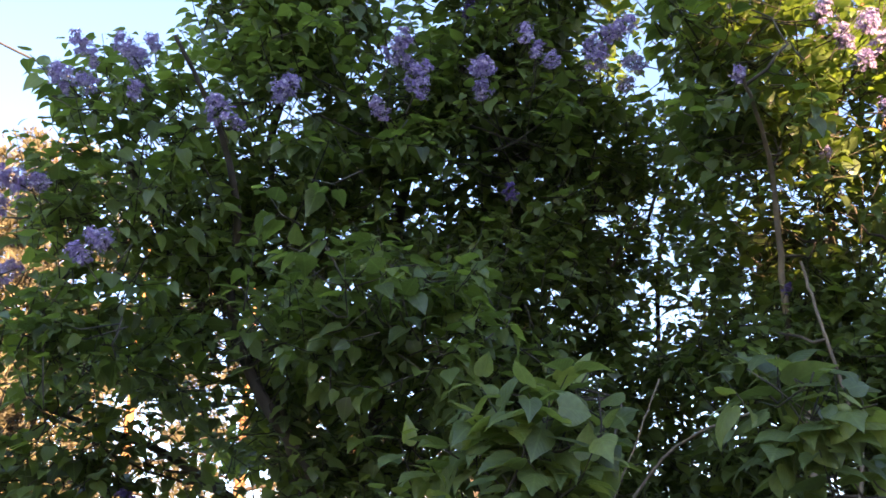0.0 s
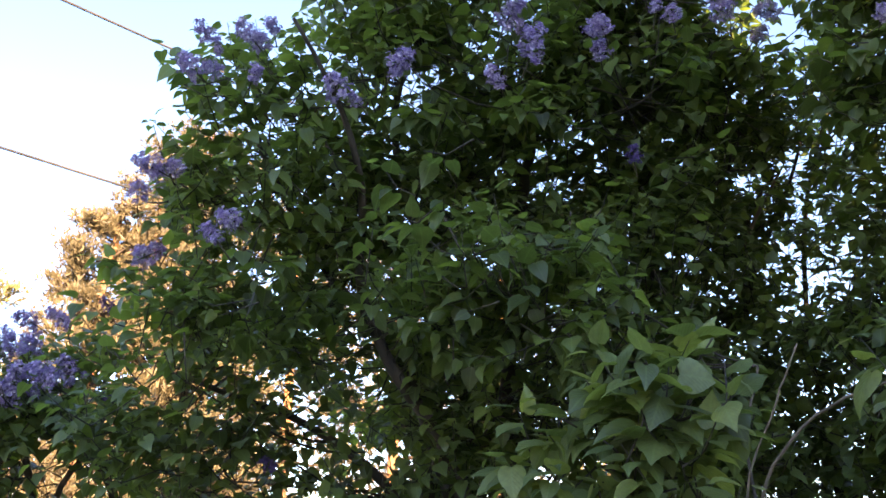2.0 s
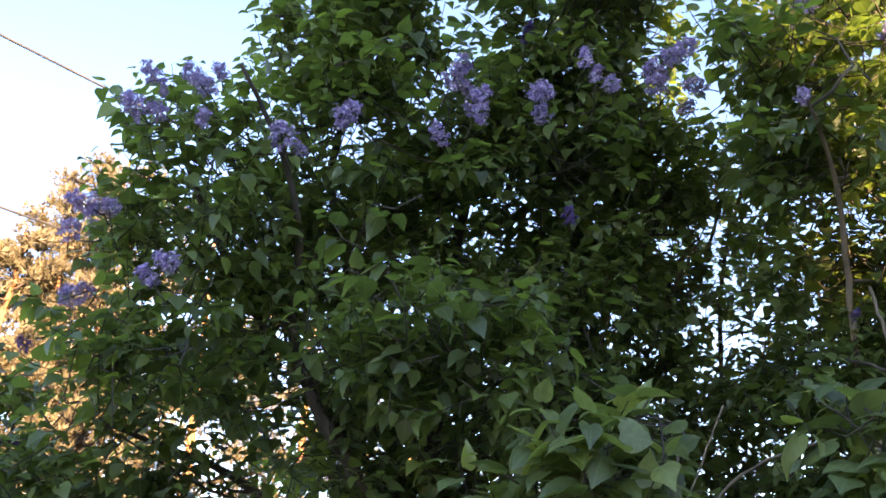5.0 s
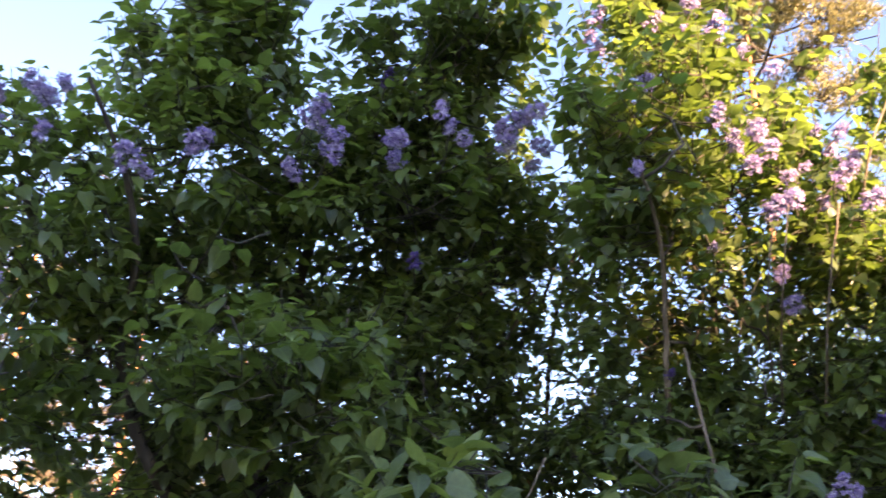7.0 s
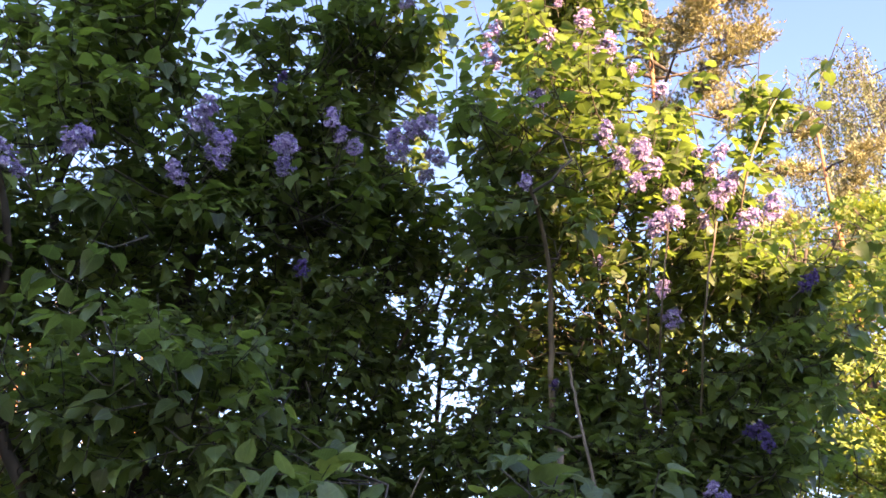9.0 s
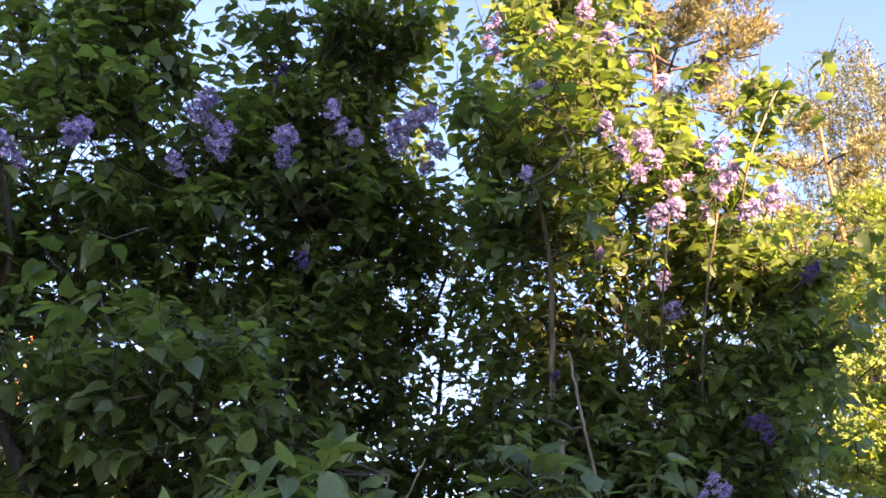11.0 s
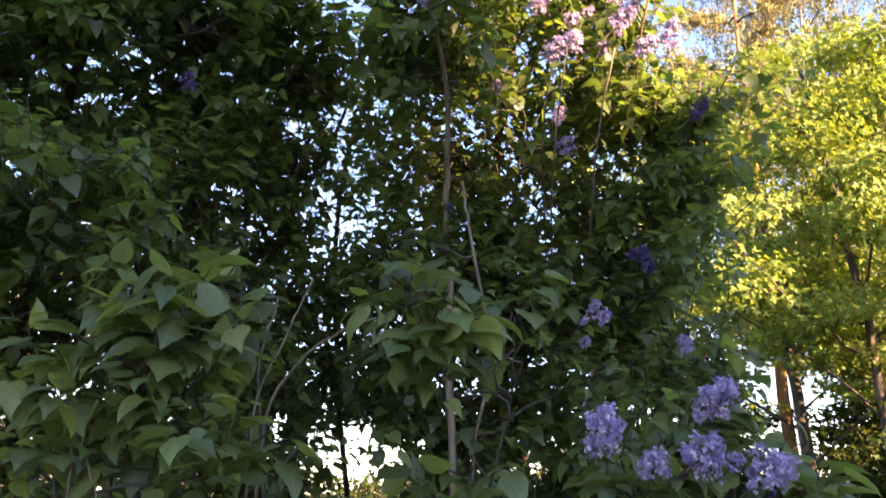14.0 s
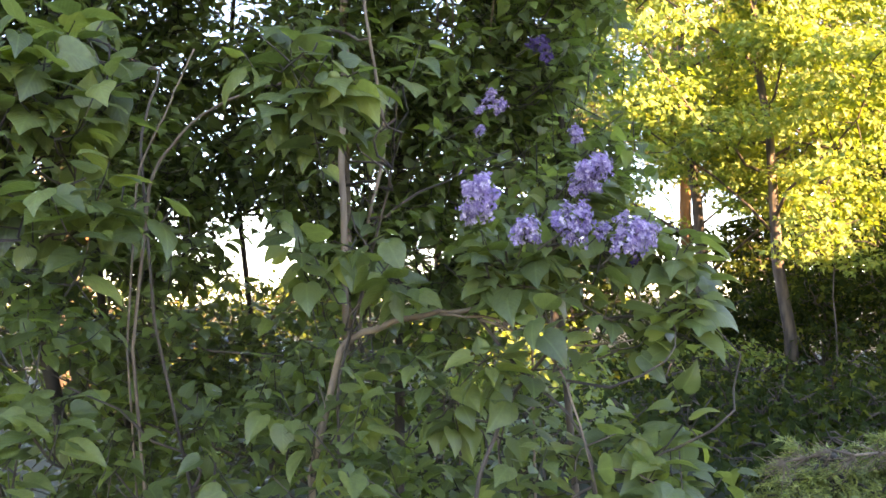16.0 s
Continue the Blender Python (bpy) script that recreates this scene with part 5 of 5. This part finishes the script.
broadleaf("maple_tree", "slim maple tree behind the shrubs in low sun", 37, (9.2, 14.3, 0), 7.6, 0.22, 2.8, 13050, 0.098, LOBED, MAPLE_LEAF, MAPLE_BARK, rise=0.8, per_spray=150, layer=0.32, limbs=19, up=0.6, clump=0.33, jitter=0.40, r0=0.12)
broadleaf("maple_tree", "slim maple tree with bright yellow-green leaves", 39, (12.83, 11.15, 0), 9.0, 0.3, 3.2, 13050, 0.098, LOBED, MAPLE_LEAF, MAPLE_BARK, rise=0.8, per_spray=150, layer=0.32, limbs=19, up=0.6, clump=0.33, jitter=0.40, r0=0.14)
# back maples: the wood's shade is put into their dark leaf colour
broadleaf("maple_tree", "maple tree further back in the wood, shade in leaf colour", 70, (12.30, 18.30, 0), 6.2, 0.12, 2.6, 7000, 0.15, LOBED, SHADE_TONED_LEAF, MAPLE_BARK, rise=0.6, per_spray=110, layer=0.4, limbs=20, clump=0.4)
broadleaf("maple_tree", "maple tree further back in the wood, shade in leaf colour", 71, (15.60, 14.30, 0), 6.4, 0.12, 2.6, 7000, 0.15, LOBED, SHADE_TONED_LEAF, MAPLE_BARK, rise=0.6, per_spray=110, layer=0.4, limbs=20, clump=0.4)
broadleaf("maple_tree", "maple tree further back in the wood, shade in leaf colour", 72, (15.97, 13.64, 0), 6.2, 0.12, 2.6, 7000, 0.15, LOBED, SHADE_TONED_LEAF, MAPLE_BARK, rise=0.6, per_spray=110, layer=0.4, limbs=20, clump=0.4)
broadleaf("maple_tree", "maple tree further back in the wood, shade in leaf colour", 73, (16.38, 11.47, 0), 6.0, 0.12, 2.6, 7000, 0.15, LOBED, SHADE_TONED_LEAF, MAPLE_BARK, rise=0.6, per_spray=110, layer=0.4, limbs=20, clump=0.4)
broadleaf("maple_tree", "maple tree further back in the wood, shade in leaf colour", 74, (16.45, 9.50, 0), 5.8, 0.12, 2.6, 7000, 0.15, LOBED, SHADE_TONED_LEAF, MAPLE_BARK, rise=0.6, per_spray=110, layer=0.4, limbs=20, clump=0.4)
# undergrowth: leaves coloured dark in place of the shade below the crowns
broadleaf("young_maple", "leafy undergrowth beneath the trees, leaf colour darkened for shade", 50, (10.06, 6.54, 0), 2.4, 0.05, 1.8, 2625, 0.11, LOBED, SHADE_TONED_LEAF, MAPLE_BARK, r0=0.04, up=0.3, category="shrub", group="undergrowth")
broadleaf("young_maple", "leafy undergrowth beneath the trees, leaf colour darkened for shade", 51, (9.61, 10.86, 0), 1.2, 0.05, 1.6, 2250, 0.11, LOBED, SHADE_TONED_LEAF, MAPLE_BARK, r0=0.04, up=0.3, category="shrub", group="undergrowth")
broadleaf("young_maple", "leafy undergrowth beneath the trees, leaf colour darkened for shade", 52, (11.82, 9.23, 0), 2.8, 0.05, 2.2, 2625, 0.11, LOBED, SHADE_TONED_LEAF, MAPLE_BARK, r0=0.04, up=0.3, category="shrub", group="undergrowth")
broadleaf("young_maple", "leafy undergrowth beneath the trees, leaf colour darkened for shade", 53, (12.13, 11.92, 0), 1.1, 0.05, 2.4, 2625, 0.11, LOBED, SHADE_TONED_LEAF, MAPLE_BARK, r0=0.04, up=0.3, category="shrub", group="undergrowth")
broadleaf("young_maple", "leafy undergrowth beneath the trees, leaf colour darkened for shade", 54, (12.12, 7.00, 0), 3.0, 0.05, 2.4, 1875, 0.11, LOBED, SHADE_TONED_LEAF, MAPLE_BARK, r0=0.04, up=0.3, category="shrub", group="undergrowth")
broadleaf("young_maple", "leafy undergrowth beneath the trees, leaf colour darkened for shade", 55, (10.00, 15.00, 0), 2.2, 0.05, 2.4, 1875, 0.11, LOBED, SHADE_TONED_LEAF, MAPLE_BARK, r0=0.04, up=0.3, category="shrub", group="undergrowth")
broadleaf("young_maple", "leafy undergrowth beneath the trees, leaf colour darkened for shade", 56, (10.30, 17.14, 0), 2.2, 0.05, 2.6, 1875, 0.11, LOBED, SHADE_TONED_LEAF, MAPLE_BARK, r0=0.04, up=0.3, category="shrub", group="undergrowth")
broadleaf("young_maple", "leafy undergrowth beneath the trees, leaf colour darkened for shade", 57, (7.02, 22.95, 0), 2.0, 0.05, 2.8, 1875, 0.11, LOBED, SHADE_TONED_LEAF, MAPLE_BARK, r0=0.04, up=0.3, category="shrub", group="undergrowth")
broadleaf("young_maple", "leafy undergrowth beneath the trees, leaf colour darkened for shade", 58, (8.50, 10.49, 0), 1.2, 0.05, 1.3, 1650, 0.11, LOBED, SHADE_TONED_LEAF, MAPLE_BARK, r0=0.04, up=0.3, category="shrub", group="undergrowth")
broadleaf("young_maple", "leafy undergrowth beneath the trees, leaf colour darkened for shade", 59, (10.79, 10.42, 0), 1.7, 0.05, 1.6, 1875, 0.11, LOBED, SHADE_TONED_LEAF, MAPLE_BARK, r0=0.04, up=0.3, category="shrub", group="undergrowth")
broadleaf("young_maple", "leafy undergrowth beneath the trees, leaf colour darkened for shade", 60, (10.41, 9.05, 0), 1.8, 0.05, 1.6, 1875, 0.11, LOBED, SHADE_TONED_LEAF, MAPLE_BARK, r0=0.04, up=0.3, category="shrub", group="undergrowth")
broadleaf("young_maple", "leafy undergrowth beneath the trees, leaf colour darkened for shade", 61, (13.60, 11.40, 0), 4.6, 0.05, 2.2, 2625, 0.11, LOBED, SHADE_TONED_LEAF, MAPLE_BARK, r0=0.04, up=0.3, category="shrub", group="undergrowth")
broadleaf("young_maple", "leafy undergrowth beneath the trees, leaf colour darkened for shade", 62, (13.90, 12.96, 0), 4.8, 0.05, 2.4, 2625, 0.11, LOBED, SHADE_TONED_LEAF, MAPLE_BARK, r0=0.04, up=0.3, category="shrub", group="undergrowth")
broadleaf("young_maple", "leafy undergrowth beneath the trees, leaf colour darkened for shade", 63, (14.18, 11.08, 0), 4.4, 0.05, 2.4, 2625, 0.11, LOBED, SHADE_TONED_LEAF, MAPLE_BARK, r0=0.04, up=0.3, category="shrub", group="undergrowth")
broadleaf("young_maple", "leafy undergrowth beneath the trees, leaf colour darkened for shade", 64, (10.90, 16.70, 0), 4.2, 0.05, 2.2, 2250, 0.11, LOBED, SHADE_TONED_LEAF, MAPLE_BARK, r0=0.04, up=0.3, category="shrub", group="undergrowth")
broadleaf("young_maple", "leafy undergrowth beneath the trees, leaf colour darkened for shade", 65, (0.84, 15.98, 0), 1.7, 0.05, 2.0, 1500, 0.11, LOBED, SHADE_TONED_LEAF, MAPLE_BARK, r0=0.04, up=0.3, category="shrub", group="undergrowth")
broadleaf("young_maple", "leafy undergrowth beneath the trees, leaf colour darkened for shade", 66, (2.22, 14.84, 0), 1.7, 0.05, 2.0, 1650, 0.11, LOBED, SHADE_TONED_LEAF, MAPLE_BARK, r0=0.04, up=0.3, category="shrub", group="undergrowth")
broadleaf("young_maple", "leafy undergrowth beneath the trees, leaf colour darkened for shade", 67, (3.63, 14.55, 0), 1.6, 0.05, 2.0, 1650, 0.11, LOBED, SHADE_TONED_LEAF, MAPLE_BARK, r0=0.04, up=0.3, category="shrub", group="undergrowth")
broadleaf("young_maple", "leafy undergrowth beneath the trees, leaf colour darkened for shade", 68, (5.13, 14.10, 0), 1.7, 0.05, 2.0, 1650, 0.11, LOBED, SHADE_TONED_LEAF, MAPLE_BARK, r0=0.04, up=0.3, category="shrub", group="undergrowth")
broadleaf("young_maple", "leafy undergrowth beneath the trees, leaf colour darkened for shade", 69, (6.58, 13.48, 0), 1.8, 0.05, 2.0, 1650, 0.11, LOBED, SHADE_TONED_LEAF, MAPLE_BARK, r0=0.04, up=0.3, category="shrub", group="undergrowth")
broadleaf("young_maple", "leafy undergrowth beneath the trees, leaf colour darkened for shade", 70, (1.43, 7.36, 0), 0.6, 0.05, 1.0, 675, 0.11, LOBED, SHADE_TONED_LEAF, MAPLE_BARK, r0=0.04, up=0.3, category="shrub", group="undergrowth")
broadleaf("young_maple", "leafy undergrowth beneath the trees, leaf colour darkened for shade", 71, (2.32, 7.13, 0), 0.6, 0.05, 1.0, 675, 0.11, LOBED, SHADE_TONED_LEAF, MAPLE_BARK, r0=0.04, up=0.3, category="shrub", group="undergrowth")
broadleaf("young_maple", "leafy undergrowth beneath the trees, leaf colour darkened for shade", 72, (3.17, 6.80, 0), 0.6, 0.05, 1.0, 675, 0.11, LOBED, SHADE_TONED_LEAF, MAPLE_BARK, r0=0.04, up=0.3, category="shrub", group="undergrowth")
broadleaf("young_maple", "leafy undergrowth beneath the trees, leaf colour darkened for shade", 73, (3.61, 6.00, 0), 0.5, 0.05, 0.9, 675, 0.11, LOBED, SHADE_TONED_LEAF, MAPLE_BARK, r0=0.04, up=0.3, category="shrub", group="undergrowth")
broadleaf("young_maple", "leafy undergrowth beneath the trees, leaf colour darkened for shade", 74, (6.36, 6.36, 0), 0.35, 0.05, 0.9, 825, 0.11, LOBED, SHADE_TONED_LEAF, MAPLE_BARK, r0=0.04, up=0.3, category="shrub", group="undergrowth")
broadleaf("young_maple", "leafy undergrowth beneath the trees, leaf colour darkened for shade", 75, (6.99, 5.66, 0), 0.35, 0.05, 0.9, 825, 0.11, LOBED, SHADE_TONED_LEAF, MAPLE_BARK, r0=0.04, up=0.3, category="shrub", group="undergrowth")
broadleaf("young_maple", "leafy undergrowth beneath the trees, leaf colour darkened for shade", 76, (7.55, 4.90, 0), 0.4, 0.05, 0.9, 675, 0.11, LOBED, SHADE_TONED_LEAF, MAPLE_BARK, r0=0.04, up=0.3, category="shrub", group="undergrowth")
broadleaf("young_maple", "leafy undergrowth beneath the trees, leaf colour darkened for shade", 77, (5.79, 6.89, 0), 0.3, 0.05, 0.8, 600, 0.11, LOBED, SHADE_TONED_LEAF, MAPLE_BARK, r0=0.04, up=0.3, category="shrub", group="undergrowth")
broadleaf("young_maple", "leafy undergrowth beneath the trees, leaf colour darkened for shade", 78, (5.20, 4.68, 0), 0.25, 0.05, 0.8, 675, 0.11, LOBED, SHADE_TONED_LEAF, MAPLE_BARK, r0=0.04, up=0.3, category="shrub", group="undergrowth")
broadleaf("young_maple", "leafy undergrowth beneath the trees, leaf colour darkened for shade", 79, (5.66, 4.11, 0), 0.25, 0.05, 0.8, 675, 0.11, LOBED, SHADE_TONED_LEAF, MAPLE_BARK, r0=0.04, up=0.3, category="shrub", group="undergrowth")
broadleaf("young_maple", "leafy undergrowth beneath the trees, leaf colour darkened for shade", 80, (7.57, 7.98, 0), 0.6, 0.05, 0.8, 450, 0.11, LOBED, SHADE_TONED_LEAF, MAPLE_BARK, r0=0.04, up=0.3, category="shrub", group="undergrowth")
broadleaf("young_maple", "leafy undergrowth beneath the trees, leaf colour darkened for shade", 81, (8.43, 7.07, 0), 0.5, 0.05, 0.8, 450, 0.11, LOBED, SHADE_TONED_LEAF, MAPLE_BARK, r0=0.04, up=0.3, category="shrub", group="undergrowth")
broadleaf("young_maple", "leafy undergrowth beneath the trees, leaf colour darkened for shade", 82, (8.96, 6.39, 0), 0.8, 0.05, 0.9, 525, 0.11, LOBED, SHADE_TONED_LEAF, MAPLE_BARK, r0=0.04, up=0.3, category="shrub", group="undergrowth")
broadleaf("young_maple", "leafy undergrowth beneath the trees, leaf colour darkened for shade", 83, (7.79, 9.12, 0), 0.6, 0.05, 0.8, 450, 0.11, LOBED, SHADE_TONED_LEAF, MAPLE_BARK, r0=0.04, up=0.3, category="shrub", group="undergrowth")
# lighter maple leaf colour stands in for sunlit clumps in the undergrowth
broadleaf("young_maple", "slim maple sapling with yellow-green leaves under the trees", 44, (8.10, 8.89, 0), 0.53, 0.55, 0.35, 420, 0.10, LOBED, MAPLE_LEAF, MAPLE_BARK, r0=0.015, limbs=8, clump=0.16, per_spray=50, category="sapling", group="undergrowth")
broadleaf("young_maple", "slim maple sapling with yellow-green leaves under the trees", 45, (8.77, 8.83, 0), 0.70, 0.6, 0.5, 420, 0.10, LOBED, MAPLE_LEAF, MAPLE_BARK, r0=0.015, limbs=8, clump=0.2, per_spray=50, category="sapling", group="undergrowth")
spruce("low spreading spruce tree with pale new needles", 41, (3.46, 2.87, 0), 0.7, 0.8)
spruce("low spreading spruce tree with pale new needles", 42, (3.81, 2.57, 0), 0.86, 0.85, ((0.03, -0.05, 0.70), (-0.76, 0.19, 0.72)))
broadleaf("young_maple", "young maple tree with yellow-green leaves in low sun", 46, (8.60, 7.30, 0), 2.8, 0.60, 0.5, 900, 0.098, LOBED, MAPLE_LEAF, MAPLE_BARK, rise=0.3, r0=0.013, limbs=10, clump=0.24, layer=0.35, per_spray=70, category="sapling", group="undergrowth")
broadleaf("young_maple", "small sunlit maple sapling with yellow-green leaves", 43, (5.80, 9.35, 0), 1.0, 0.05, 0.7, 1500, 0.11, PALM, MAPLE_LEAF, MAPLE_BARK, r0=0.02, limbs=12, category="sapling", group="undergrowth")



# ---- overhead line ----
def overhead_line():
    """Two wires on a row of wooden poles."""
    wire_m, nt, bsdf = nodes_of("wire_sheath")
    nt.links.new(ramp(nt, noise_value(nt, 3.0), [(0.3, (0.03, 0.03, 0.03)), (0.7, (0.07, 0.065, 0.06))]), bsdf.inputs["Base Color"])
    bsdf.inputs["Roughness"].default_value = 0.6
    foot, way = Vector((-6.68, 4.40, 0)), Vector((0.55, 0.835, 0))
    posts = [foot + way * k for k in (-26.0, 13.0)]
    for q in posts:
        pole = empty("utility_pole", q, "grey wooden utility pole carrying two wires", "pole", "utility poles")
        s = Soup()
        s.tube([(0, 0, -0.4), (0, 0, 3.5), (0, 0, 7.9)], [0.14, 0.12, 0.095], 12)
        s.make("post", MAPLE_BARK, pole)
        for z in (7.10, 5.33):
            s = Soup()
            s.tube([(0, 0, z - 0.04), (0, -0.1, z), (0, -0.1, z + 0.02)], [0.03, 0.03, 0.03], 8)
            s.make("bracket", MAPLE_BARK, pole)
    for z, r in ((7.10, 0.014), (5.33, 0.014)):
        s = Soup()
        a, b = posts[0] + Vector((0, -0.1, z)), posts[1] + Vector((0, -0.1, z))
        s.tube([a.lerp(b, i / 48) - Vector((0, 0, 0.28 * 4 * (i / 48) * (1 - i / 48))) for i in range(49)], [r] * 49, 6)
        ob = s.make("overhead_wire", wire_m)
        tagged(ob, "dark sheathed overhead wire strung between poles", "wire", "overhead wires")


overhead_line()
